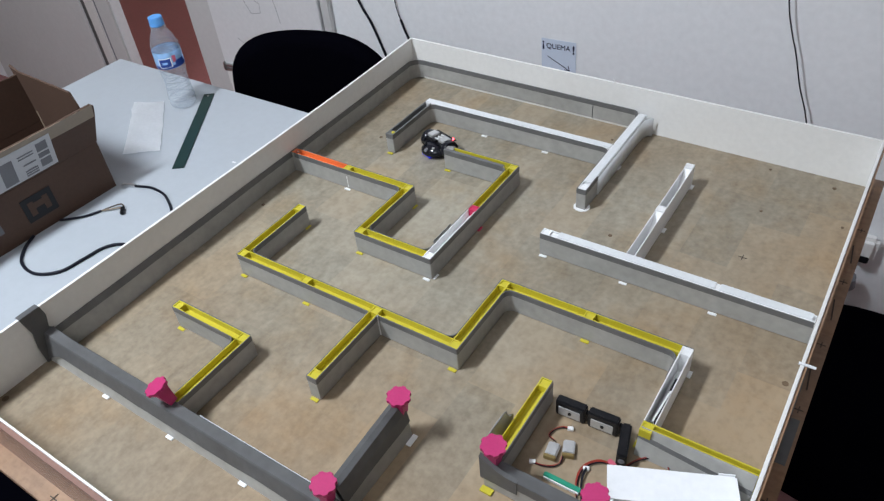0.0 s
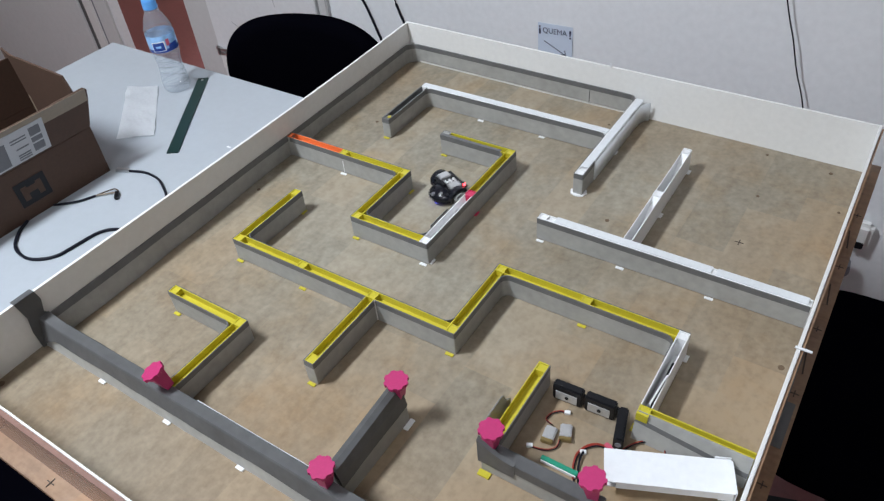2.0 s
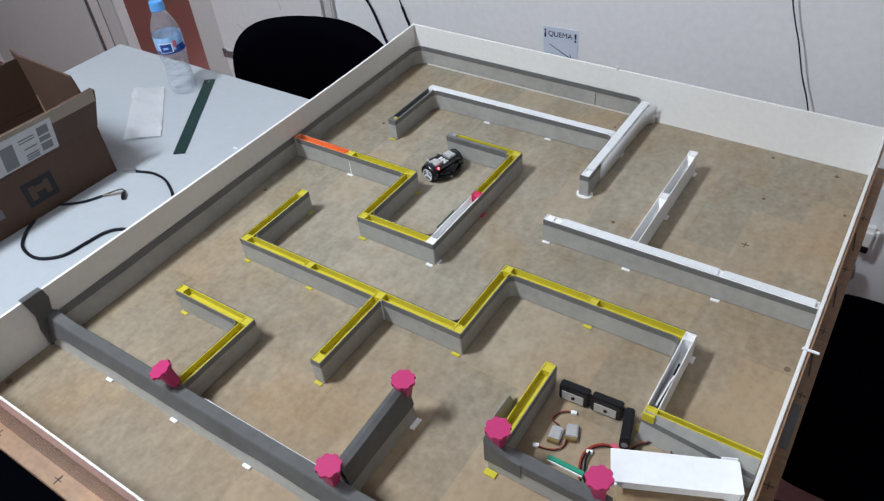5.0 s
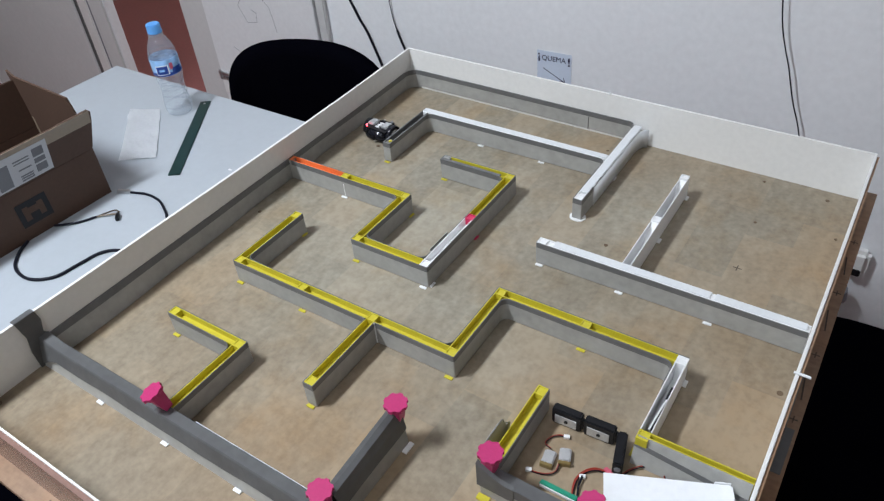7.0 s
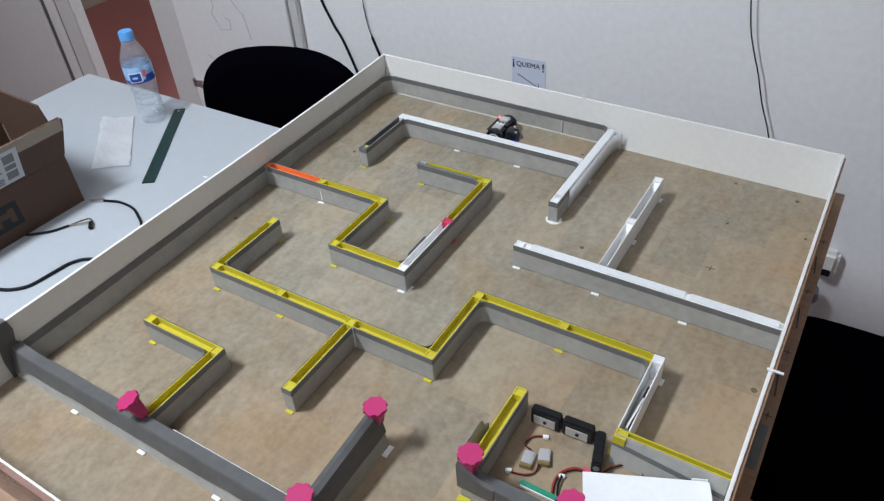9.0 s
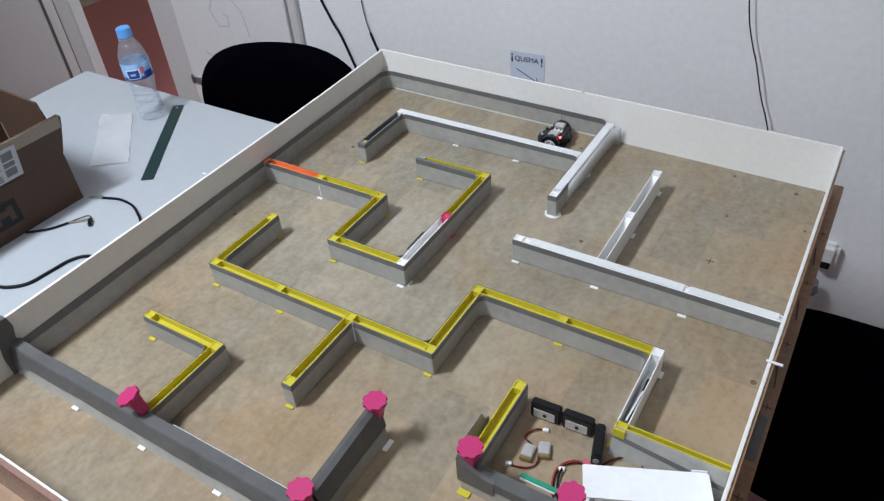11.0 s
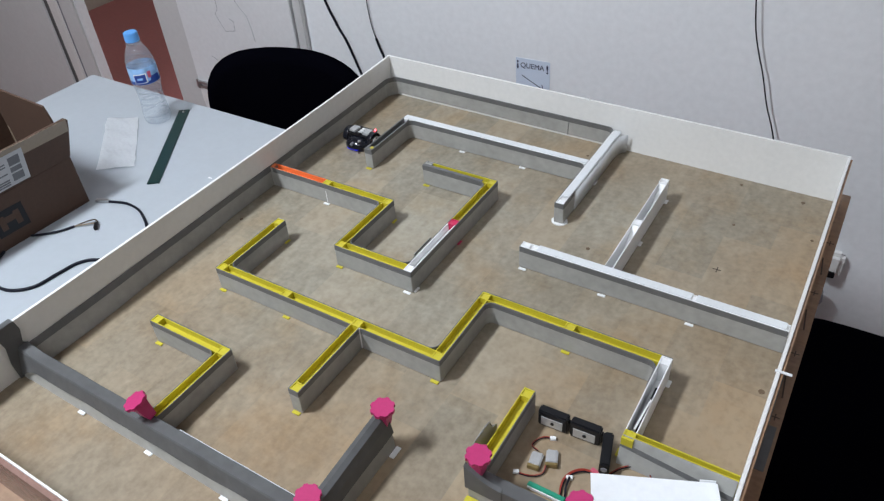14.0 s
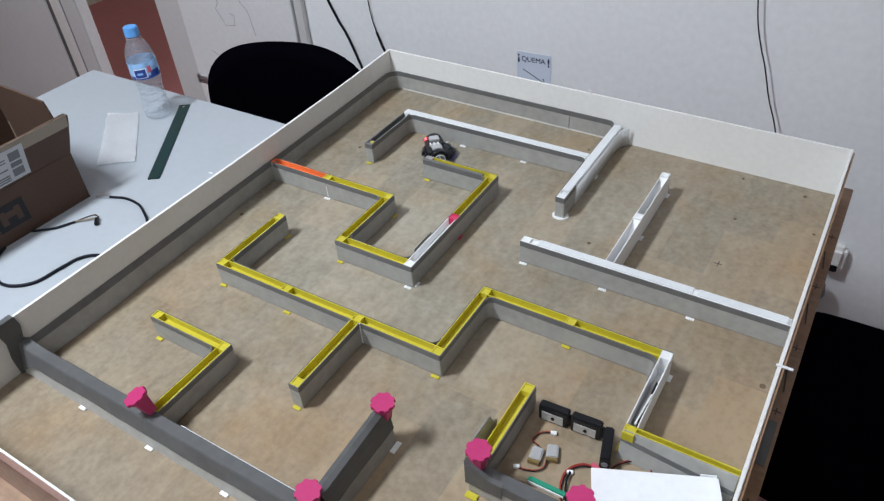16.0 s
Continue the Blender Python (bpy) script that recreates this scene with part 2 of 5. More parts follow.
LED_BLUE = glow("blue_led", (0.03, 0.04, 0.9), 0.30)
PANEL_GLOW = glow("lamp_diffuser", (1.0, 0.97, 0.92), 1.0)


# ---------------------------------------------------------------- mesh helpers
def mesh_of(name, bm, mat, smooth=False):
    bm.normal_update()
    me = bpy.data.meshes.new(name)
    if smooth:
        for f in bm.faces:
            f.smooth = True
    bm.to_mesh(me)
    bm.free()
    me.materials.append(mat)
    return me


def part(name, bm, mat, parent=None, label="", smooth=False):
    ob = new(name, mesh_of(name, bm, mat, smooth))
    if parent is not None:
        ob.parent = parent
    if label:
        ob["label"] = label
    return ob


def thing(name, label, category, group="", m=None, kind=""):
    ob = new(name)
    ob.empty_display_size = 0.02
    tagged(ob, label, category, group, kind)
    if m is not None:
        ob.matrix_basis = m
    return ob


def add_box(bm, x0, x1, y0, y1, z0, z1, bevel=0.0, m=None):
    q = bmesh.ops.create_cube(bm, size=1.0)["verts"]
    for v in q:
        v.co = Vector(((x0 + x1) / 2 + v.co.x * (x1 - x0), (y0 + y1) / 2 + v.co.y * (y1 - y0), (z0 + z1) / 2 + v.co.z * (z1 - z0)))
    if bevel:
        es = list({e for v in q for e in v.link_edges})
        q = list({v for f in bmesh.ops.bevel(bm, geom=es, offset=bevel, segments=2, affect="EDGES")["faces"] for v in f.verts} | {v for v in q if v.is_valid})
    if m is not None:
        bmesh.ops.transform(bm, matrix=m, verts=q)
    return q


def box(x0, x1, y0, y1, z0, z1, bevel=0.0, m=None):
    bm = bmesh.new()
    add_box(bm, x0, x1, y0, y1, z0, z1, bevel, m)
    return bm


def cyl(r, h, seg=24, m=None, r2=None, bm=None, bevel=0.0):
    bm = bm or bmesh.new()
    q = bmesh.ops.create_cone(bm, cap_ends=True, segments=seg, radius1=r, radius2=r if r2 is None else r2, depth=h)["verts"]
    if bevel:
        es = [e for e in {e for v in q for e in v.link_edges} if len(e.link_faces) == 2 and any(len(f.verts) > 4 for f in e.link_faces)]
        q = list({v for f in bmesh.ops.bevel(bm, geom=es, offset=bevel, segments=2, affect="EDGES")["faces"] for v in f.verts} | {v for v in q if v.is_valid})
    if m is not None:
        bmesh.ops.transform(bm, matrix=m, verts=q)
    return bm


def lathe(profile, seg=32):
    """A turned body from (radius, height) pairs."""
    bm = bmesh.new()
    rings = []
    for r, z in profile:
        rings.append([bm.verts.new((r * math.cos(2 * math.pi * k / seg), r * math.sin(2 * math.pi * k / seg), z)) for k in range(seg)])
    for a, b in zip(rings, rings[1:]):
        for k in range(seg):
            bm.faces.new((a[k], a[(k + 1) % seg], b[(k + 1) % seg], b[k]))
    return bm


def prism(points, z0, z1, bm=None):
    bm = bm or bmesh.new()
    lo = [bm.verts.new((x, y, z0)) for x, y in points]
    hi = [bm.verts.new((x, y, z1)) for x, y in points]
    n = len(points)
    bm.faces.new(lo[::-1])
    bm.faces.new(hi)
    for k in range(n):
        bm.faces.new((lo[k], lo[(k + 1) % n], hi[(k + 1) % n], hi[k]))
    return bm


def ribbon(pts, half, z0, z1):
    """An upright band of that half thickness along a line in plan."""
    left, right = [], []
    for k, p in enumerate(pts):
        a, b = pts[max(k - 1, 0)], pts[min(k + 1, len(pts) - 1)]
        d = Vector((b[0] - a[0], b[1] - a[1])).normalized()
        left.append((p[0] - d.y * half, p[1] + d.x * half))
        right.append((p[0] + d.y * half, p[1] - d.x * half))
    bm = bmesh.new()
    v = [[bm.verts.new((*q, z)) for q in side] for side in (left, right) for z in (z0, z1)]
    (l0, l1, r0, r1), n = v, len(pts)
    for k in range(n - 1):
        bm.faces.new((l0[k], l1[k], l1[k + 1], l0[k + 1]))
        bm.faces.new((r0[k + 1], r1[k + 1], r1[k], r0[k]))
        bm.faces.new((l1[k], r1[k], r1[k + 1], l1[k + 1]))
        bm.faces.new((l0[k + 1], r0[k + 1], r0[k], l0[k]))
    bm.faces.new((l0[0], r0[0], r1[0], l1[0]))
    bm.faces.new((l1[-1], r1[-1], r0[-1], l0[-1]))
    bmesh.ops.recalc_face_normals(bm, faces=bm.faces)
    return bm


def sweep(xs, profile):
    """A solid along x whose closed section, (y, z) pairs, is profile(x)."""
    bm = bmesh.new()
    rings = [[bm.verts.new((x, y, z)) for y, z in profile(x)] for x in xs]
    n = len(rings[0])
    for a, b in zip(rings, rings[1:]):
        for k in range(n):
            bm.faces.new((a[k], a[(k + 1) % n], b[(k + 1) % n], b[k]))
    bm.faces.new(rings[0])
    bm.faces.new(rings[-1][::-1])
    bmesh.ops.recalc_face_normals(bm, faces=bm.faces)
    return bm


def smooth_line(pts, n=8):
    """Catmull-Rom through the points."""
    p = [Vector(q) for q in pts]
    p = [2 * p[0] - p[1]] + p + [2 * p[-1] - p[-2]]
    out = []
    for i in range(1, len(p) - 2):
        for k in range(n):
            t = k / n
            a, b, c, d = p[i - 1], p[i], p[i + 1], p[i + 2]
            out.append(0.5 * (2 * b + (c - a) * t + (2 * a - 5 * b + 4 * c - d) * t * t + (3 * b - a - 3 * c + d) * t ** 3))
    return out + [p[-2]]


def tube(pts, r, seg=8, n=8):
    line = smooth_line(pts, n)
    bm = bmesh.new()
    rings = []
    for k, c in enumerate(line):
        d = (line[min(k + 1, len(line) - 1)] - line[max(k - 1, 0)]).normalized()
        side = d.cross(Vector((0, 0, 1)))
        side = side.normalized() if side.length > 0.05 else Vector((1, 0, 0))
        up = side.cross(d)
        rings.append([bm.verts.new(c + r * (math.cos(2 * math.pi * j / seg) * side + math.sin(2 * math.pi * j / seg) * up)) for j in range(seg)])
    for a, b in zip(rings, rings[1:]):
        for j in range(seg):
            bm.faces.new((a[j], a[(j + 1) % seg], b[(j + 1) % seg], b[j]))
    bm.faces.new(rings[0][::-1])
    bm.faces.new(rings[-1])
    bmesh.ops.recalc_face_normals(bm, faces=bm.faces)
    return bm


# ---------------------------------------------------------------- room
WALL_Y = 0.467
XW, XE, YS, YN = -3.4, 2.6, -3.4, 2.6


def setting(name, bm, mat, label, category):
    return tagged(part(name, bm, mat), label, category, kind="structure")


def room():
    setting("floor", box(XW, XE, YS, YN, FLOOR_Z - 0.1, FLOOR_Z), TERRACOTTA, "terracotta red-brown tiled floor", "floor")
    setting("ceiling", box(XW, XE, YS, YN, CEIL_Z, CEIL_Z + 0.1), CEILING, "plain white painted ceiling", "ceiling")
    x0, x1, top = -1.80, -1.31, FLOOR_Z + 2.05
    north = bmesh.new()
    add_box(north, x1, XE, WALL_Y, WALL_Y + 0.1, FLOOR_Z, CEIL_Z)
    add_box(north, XW, x0, WALL_Y, WALL_Y + 0.04, FLOOR_Z, CEIL_Z)
    add_box(north, x0, x1, WALL_Y, WALL_Y + 0.1, top, CEIL_Z)
    setting("wall_north", north, PLASTER, "white painted plaster wall with a doorway", "wall")
    # unseen walls in a dark colour that holds back the fill
    setting("wall_south", box(XW, XE, YS - 0.1, YS, FLOOR_Z, CEIL_Z), DIM_PAINT, "unseen room wall, coloured dark to cut bounced light", "wall")
    setting("wall_east", box(XE, XE + 0.1, YS, YN, FLOOR_Z, CEIL_Z), DIM_PAINT, "unseen room wall, coloured dark to cut bounced light", "wall")
    setting("wall_west", box(XW - 0.1, XW, YS, YN, FLOOR_Z, CEIL_Z), DIM_PAINT, "unseen room wall, coloured dark to cut bounced light", "wall")
    setting("wall_corridor", box(XW, XE, YN, YN + 0.1, FLOOR_Z, CEIL_Z), PLASTER, "plain wall at the end of the corridor", "wall")
    y = WALL_Y
    # leaf and frame at the doorway
    frame_l = thing("door_frame", "off-white painted door frame with a stepped moulding", "door frame", kind="structure")
    part("jamb", box(-1.966, -1.908, y - 0.010, y - 0.001, FLOOR_Z, top + 0.07, 0.002), TRIM, frame_l)
    # the groove's shade, put in as a grey strip
    part("groove_shade", box(-1.908, -1.892, y - 0.004, y - 0.001, FLOOR_Z, top + 0.07), WIRE_GREY, frame_l, "grey strip painted for the groove's shade")
    part("jamb", box(-1.892, -1.803, y - 0.009, y - 0.001, FLOOR_Z, top + 0.07, 0.003), GREY_PAINT, frame_l)
    part("jamb", box(-1.315, -1.185, y - 0.016, y - 0.001, FLOOR_Z, top + 0.07, 0.003), GREY_PAINT, frame_l, "grey painted jamb")
    part("head", box(-1.803, -1.315, y - 0.016, y - 0.001, top, top + 0.07, 0.003), TRIM, frame_l)
    d1 = thing("door_1", "flat grey painted door, closed, beside a doorway", "door", kind="structure")
    part("leaf", box(-2.95, -2.001, y - 0.010, y - 0.001, FLOOR_Z + 0.01, top, 0.002), GREY_PAINT, d1)
    # solid dark strip that draws the shade in the open gap
    part("gap", box(-2.000, -1.967, y - 0.003, y - 0.001, FLOOR_Z + 0.01, top), DUCT, d1, "dark strip for the shade in the gap along the door's edge")
    d2 = thing("door_2", "white painted cupboard door with a steel latch and faint pencil doodles", "door", kind="structure")
    part("leaf", box(-1.182, -0.680, y - 0.026, y - 0.001, FLOOR_Z + 0.01, top, 0.002), DOOR_WHITE, d2)
    latch = part("latch", box(-1.186, -1.135, y - 0.036, y - 0.026, -0.406, -0.398, 0.002), STEEL, d2, "small steel latch")
    part("bolt", box(-1.186, -1.135, y - 0.036, y - 0.028, -0.421, -0.414, 0.002), STEEL, latch)
    part("bolt", box(-1.178, -1.170, y - 0.040, y - 0.030, -0.424, -0.390, 0.002), STEEL, latch)
    part("strike_plate", box(-1.180, -1.120, y - 0.030, y - 0.0262, -0.480, -0.426, 0.002), WHITE_PANEL, d2, "white painted plate")
    doodles = (((-0.991, -0.09), (-0.991, -0.119), (-1.006, -0.138), (-0.977, -0.190), (-0.934, -0.182), (-0.930, -0.151), (-0.949, -0.144)),
               ((-0.905, -0.08), (-0.887, -0.103), (-0.866, -0.124), (-0.859, -0.158), (-0.853, -0.203)), ((-1.077, -0.290), (-1.051, -0.303)))
    for doodle in doodles:
        bm = bmesh.new()
        for (ax, az), (bx, bz) in zip(doodle, doodle[1:]):
            ln, an = math.hypot(bx - ax, bz - az), math.atan2(bz - az, bx - ax)
            add_box(bm, 0, ln, -0.0006, 0, -0.0007, 0.0007, m=Matrix.Translation((ax, y - 0.0262, az)) @ Matrix.Rotation(-an, 4, "Y"))
        part("pencil_doodle", bm, FAINT, d2, "faint pencil line")
    setting("trim", box(-0.677, -0.643, y - 0.018, y - 0.001, FLOOR_Z, top, 0.003), GREY_PAINT, "grey painted strip beside the cupboard door", "trim")
    # unseen fixtures; the second and third only house the added fill lights
    for x, yy, sx, sy in ((-0.47, -1.42, 0.25, 0.62), (0.70, -2.50, 0.6, 1.2), (-1.6, 1.5, 0.4, 0.4)):
        lamp = thing("key_and_fill_lamp", "unseen white rectangular lamp with a frosted diffuser, added for the lighting", "lamp", "ceiling lamps")
        part("housing", box(x - sx / 2 - 0.03, x + sx / 2 + 0.03, yy - sy / 2 - 0.03, yy + sy / 2 + 0.03, CEIL_Z - 0.06, CEIL_Z, 0.004), WHITE_PANEL, lamp)
        part("diffuser", box(x - sx / 2, x + sx / 2, yy - sy / 2, yy + sy / 2, CEIL_Z - 0.075, CEIL_Z - 0.0605, 0.003), PANEL_GLOW, lamp)


room()

# ---------------------------------------------------------------- maze board
U, H, T = 0.12, 0.0370, 0.0064
BX, BY, BH, HB = 0.834, -0.962, 0.0802, 0.0385
BACK_LEFT, BACK_RIGHT = Vector((-0.008, 0.010)), Vector((BX, -0.004))  # the borders stand slightly out of square


def left_border(y, z=BH):
    """The left border bows inwards a little on its way to the back, and leans in at its top."""
    top = float(np.interp(y, (BY, -0.75, -0.45, -0.30, -0.15, 0.010), (0.0030, 0.0040, 0.0030, 0.0015, -0.0020, -0.0095)))
    low = float(np.interp(y, (BY, -0.70, -0.45, -0.30, 0.010), (0.0020, -0.0010, -0.0060, -0.0080, -0.0105)))
    return low + (top - low) * z / BH


def along_left(ys, section):
    """A solid along the left border; section(y) gives its (x, z) corners."""
    bm = sweep(ys, section)
    bm.transform(Matrix(((0, 1, 0, 0), (1, 0, 0, 0), (0, 0, 1, 0), (0, 0, 0, 1))))
    bmesh.ops.recalc_face_normals(bm, faces=bm.faces)
    return bm


def maze_board():
    b = thing("maze_board", "large plywood maze board with a raised white border", "maze board")
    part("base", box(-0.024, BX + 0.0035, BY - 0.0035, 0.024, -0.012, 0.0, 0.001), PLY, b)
    part("flange", box(BX + 0.0036, 0.856, -0.990, 0.024, -0.012, -0.0003, 0.001), PLY_EDGE, b, "raw brown edge of the board")
    part("flange", box(-0.024, BX + 0.0035, -0.990, BY - 0.0036, -0.012, -0.0003, 0.001), PLY_EDGE, b, "raw brown edge of the board")
    batt = [(-0.02, 0.02), (0.20, 0.24), (0.42, 0.46), (0.64, 0.68)]
    for x0, x1 in batt:
        part("batten", box(x0, x1, -0.80, -0.09, -0.1035, -0.012, 0.002), PLY_EDGE, b, "raw wooden batten")
    for a in ((BX, BX + 0.004, BY, -0.004), (-0.004, BX + 0.004, BY - 0.0022, BY)):
        part("border", box(*a, 0.0, BH, 0.0006), WHITE_PANEL, b, "white border panel")
    up = Vector((0.0, 0.002))
    part("border", ribbon([BACK_LEFT + up - Vector((0.004, 0)), BACK_RIGHT + up + Vector((0.004, 0))], 0.002, 0.0, BH), WHITE_PANEL, b, "white border panel")
    part("border", along_left(np.linspace(BY, 0.0098, 16).tolist(), lambda q: ((left_border(q, 0.0) - 0.002, 0.0), (left_border(q, 0.0) + 0.002, 0.0), (left_border(q) + 0.002, BH), (left_border(q) - 0.002, BH))), WHITE_PANEL, b, "white border panel")
    part("backing", box(BX + 0.0042, BX + 0.007, BY, -0.004, 0.0, BH - 0.003), PLY_EDGE, b, "bare brown outer face")
    part("backing", box(-0.004, BX + 0.007, BY - 0.0075, BY - 0.0024, 0.0, BH - 0.003), PINKISH, b, "glossy pinkish brown outer face")
    # film along the inside of two borders, leaning out at its foot and rounded in the corner
    def leaning(z0, z1, th):
        def section(q):
            foot = float(np.interp(q, (-0.838, -0.70, -0.45, -0.30, -0.013), (0.0090, 0.0110, 0.0060, 0.0035, 0.0020))) + 0.0010 * math.sin(q * 31)
            at = lambda z: left_border(q, z) + 0.0024 + foot * (1 - z / HB) ** 0.8
            return ((at(z0), z0), (at(z1), z1), (at(z1) + th, z1), (at(z0) + th, z0))
        return along_left(np.linspace(-0.838, -0.013, 26).tolist(), section)
    part("grey_strip", leaning(0.001, HB - 0.010, 0.0008), TAPE, b, "grey film along the border")
    part("dark_band", leaning(HB - 0.010, HB, 0.0013), BAND, b, "dark grey tape edge")
    line = [Vector(p) for p in ((-0.0066, -0.0135), (-0.0046, -0.005), (0.0005, 0.0025), (0.0075, 0.0072), (0.0150, 0.0086))]
    part("grey_strip", ribbon(line, 0.0006, 0.0008, HB - 0.009), TAPE, b, "grey film bent round the corner")
    part("dark_band", ribbon(line, 0.0009, HB - 0.009, HB), BAND, b, "dark grey tape edge")
    line = line[-1:] + [BACK_LEFT.lerp(BACK_RIGHT, f) - Vector((0, 0.0010)) for f in (0.1, 0.3, 0.5, 0.552)]
    line += [Vector(p) for p in ((0.4640, 0.0008), (0.4695, -0.0025), (0.4722, -0.009), (0.4724, -0.016))]
    part("grey_strip", ribbon(line, 0.0006, 0.0044, HB - 0.009), TAPE, b, "grey film along the border")
    part("dark_band", ribbon(line, 0.0009, HB - 0.009, HB), BAND, b, "dark grey tape edge")
    part("paper_tab", box(0.420, 0.4225, 0.0010, 0.0024, BH, BH + 0.007), PAPER, b, "small white tab on the border")
    part("seam", box(0.386, 0.3868, 0.0008, 0.0022, 0.004, HB - 0.010), BAND, b)
    # drawn crosses and knots
    def cross(x, y, s=0.008):
        bm = box(x - s, x + s, y - 0.0006, y + 0.0006, 0.0, 0.0004)
        add_box(bm, x - 0.0006, x + 0.0006, y - s, y + s, 0.0, 0.0005)
        part("pencil_cross", bm, PENCIL, b, "pencilled cross")
    cross(0.722, -0.246, 0.006)
    for y in (-0.115, -0.235, -0.36, -0.47, -0.60, -0.72):
        cross(0.8475, y, 0.005)
        part("pencil_dash", box(-0.0009, 0.0009, -0.020, 0.020, 0.0, 0.0004, m=Matrix.Translation((0.8465, y - 0.058, 0)) @ Matrix.Rotation(0.10, 4, "Z")), PENCIL, b)
    for x in (0.075, 0.194, 0.318, 0.45, 0.58):
        cross(x, -0.980, 0.006)
    for x, y, r in ((0.716, -0.132, 0.003), (0.795, -0.029, 0.004), (0.826, -0.44, 0.005), (0.020, -0.469, 0.004), (0.012, -0.927, 0.006), (0.445, -0.045, 0.003),
                    (0.072, -0.215, 0.004), (0.545, -0.285, 0.004), (0.70, -0.02, 0.003), (0.824, -0.12, 0.003)):
        part("knot", cyl(0.75 * r, 0.0005, 14, Matrix.Translation((x, y, 0.0002))), KNOT, b, "dark knot in the wood")
    # tape over the border
    part("tape_patch", box(BX + 0.0072, BX + 0.0082, -0.545, -0.475, 0.004, BH - 0.006, 0.0003), BAND, b, "grey tape patch")
    part("tape_patch", box(BX + 0.008, BX + 0.0185, -0.55, -0.485, 0.0002, 0.0012, 0.0003), BAND, b, "grey tape patch")
    part("tape_tag", box(BX - 0.002, BX + 0.015, -0.4815, -0.4785, BH + 0.0002, BH + 0.0016), PAPER, b, "white paper tag")
    return b


maze_board()


def post(parent, i, j, mat, feet="", height=H, foot_mat=None):
    """A square printed post with a hollow top and small feet."""
    x, y, w = i * U, -j * U, 0.0015
    bm = bmesh.new()
    for a in ((x - T, x + T, y - T, y - T + w), (x - T, x + T, y + T - w, y + T), (x - T, x - T + w, y - T + w, y + T - w), (x + T - w, x + T, y - T + w, y + T - w)):
        add_box(bm, *a, 0.0, height)
    add_box(bm, x - T + w, x + T - w, y - T + w, y + T - w, 0.0, height - 0.0011)
    p = part("post", bm, mat, parent, {YELLOW: "yellow printed post", WHITE: "white printed post", PINK: "pink printed post", CRIMSON: "crimson printed post"}.get(mat, ""))
    for f in feet:
        dx, dy = {"s": (0, -1), "e": (1, 0), "w": (-1, 0), "n": (0, 1)}[f]
        gap = 0.0048 if dy else 0.0022
        fx, fy = x + dx * (T + gap), y + dy * (T + gap)
        hx, hy = (0.0056, 0.0023) if dy else (0.0023, 0.0056)
        part("foot", box(fx - hx, fx + hx, fy - hy, fy + hy, 0.0, 0.0016, 0.0004), foot_mat or mat, p)
    return p


def panel(parent, a, b, mat, depth=None):
    """A printed channel between two posts: two sides and a sunk floor."""
    (i0, j0), (i1, j1) = a, b
    depth = depth or (0.0030 if mat is WHITE else 0.0095)
    along_x = j0 == j1
    lo, hi = (min(i0, i1), max(i0, i1)) if along_x else (min(-j0, -j1), max(-j0, -j1))
    c = -j0 * U if along_x else i0 * U
    s, e, w = lo * U + T, hi * U - T, 0.0012
    bm = bmesh.new()
    spans = [(s, e, c - T, c - T + w, 0.0005, H), (s, e, c + T - w, c + T, 0.0005, H), (s, e, c - T + w, c + T - w, 0.0005, H - depth)]
    for p0, p1, q0, q1, z0, z1 in spans:
        add_box(bm, *((p0, p1, q0, q1) if along_x else (q0, q1, p0, p1)), z0, z1)
    return part("wall_panel", bm, mat, parent, {YELLOW: "yellow printed channel", WHITE: "white printed channel", ORANGE: "orange printed channel"}.get(mat, "channel covered with dark tape"))


def wedge(x0, x1, ya, yb, z0, z1):
    """A rib as high as z1 at ya that slopes down to z0 at yb."""
    bm = bmesh.new()
    a, b = [[bm.verts.new((x, y, z)) for y, z in ((ya, z0), (yb, z0), (ya, z1))] for x in (x0, x1)]
    bm.faces.new(a)
    bm.faces.new(b[::-1])
    for k in range(3):
        bm.faces.new((a[k], b[k], b[(k + 1) % 3], a[(k + 1) % 3]))
    bmesh.ops.recalc_face_normals(bm, faces=bm.faces)
    return bm


def film(parent, pts, band=True):
    """Grey film with a darker taped top edge along a line in plan."""
    part("grey_strip", ribbon(pts, 0.0005, 0.0012, H - 0.0085 if band else H), TAPE, parent, "grey film")
    if band:
        part("dark_band", ribbon(pts, 0.0006, H - 0.0085, H + 0.0001), BAND, parent, "dark grey tape edge")


def P(i, j, dx=0.0, dy=0.0):
    return (i * U + dx, -j * U + dy)


def film_path(nodes, side, r_in=0.011, r_out=0.0015, ends=(0, 0)):
    """The line of the film along one side (1: left of the way, -1: right) of a run of nodes."""
    off = T + 0.0007
    ps = [Vector(P(*n)) for n in nodes]
    out = []
    for k, p in enumerate(ps):
        din = (p - ps[k - 1]).normalized() if k else None
        dout = (ps[k + 1] - p).normalized() if k < len(ps) - 1 else None
        nrm = lambda d: Vector((-d.y, d.x)) * side
        if din is None:
            out.append(tuple(p + nrm(dout) * off - dout * (T if ends[0] else -T)))
        elif dout is None:
            out.append(tuple(p + nrm(din) * off + din * (T if ends[1] else -T)))
        elif din.dot(dout) > 0.9:
            out.append(tuple(p + nrm(din) * off))
        else:
            inner = (din.x * dout.y - din.y * dout.x) * side > 0
            r = r_in if inner else r_out
            corner = p + (nrm(din) + nrm(dout)) * off
            c = corner - din * r + dout * r
            n = 6 if inner else 3
            for q in range(n + 1):
                t = q / n * math.pi / 2
                out.append(tuple(c + din * r * math.sin(t) - dout * r * math.cos(t)))
    return out


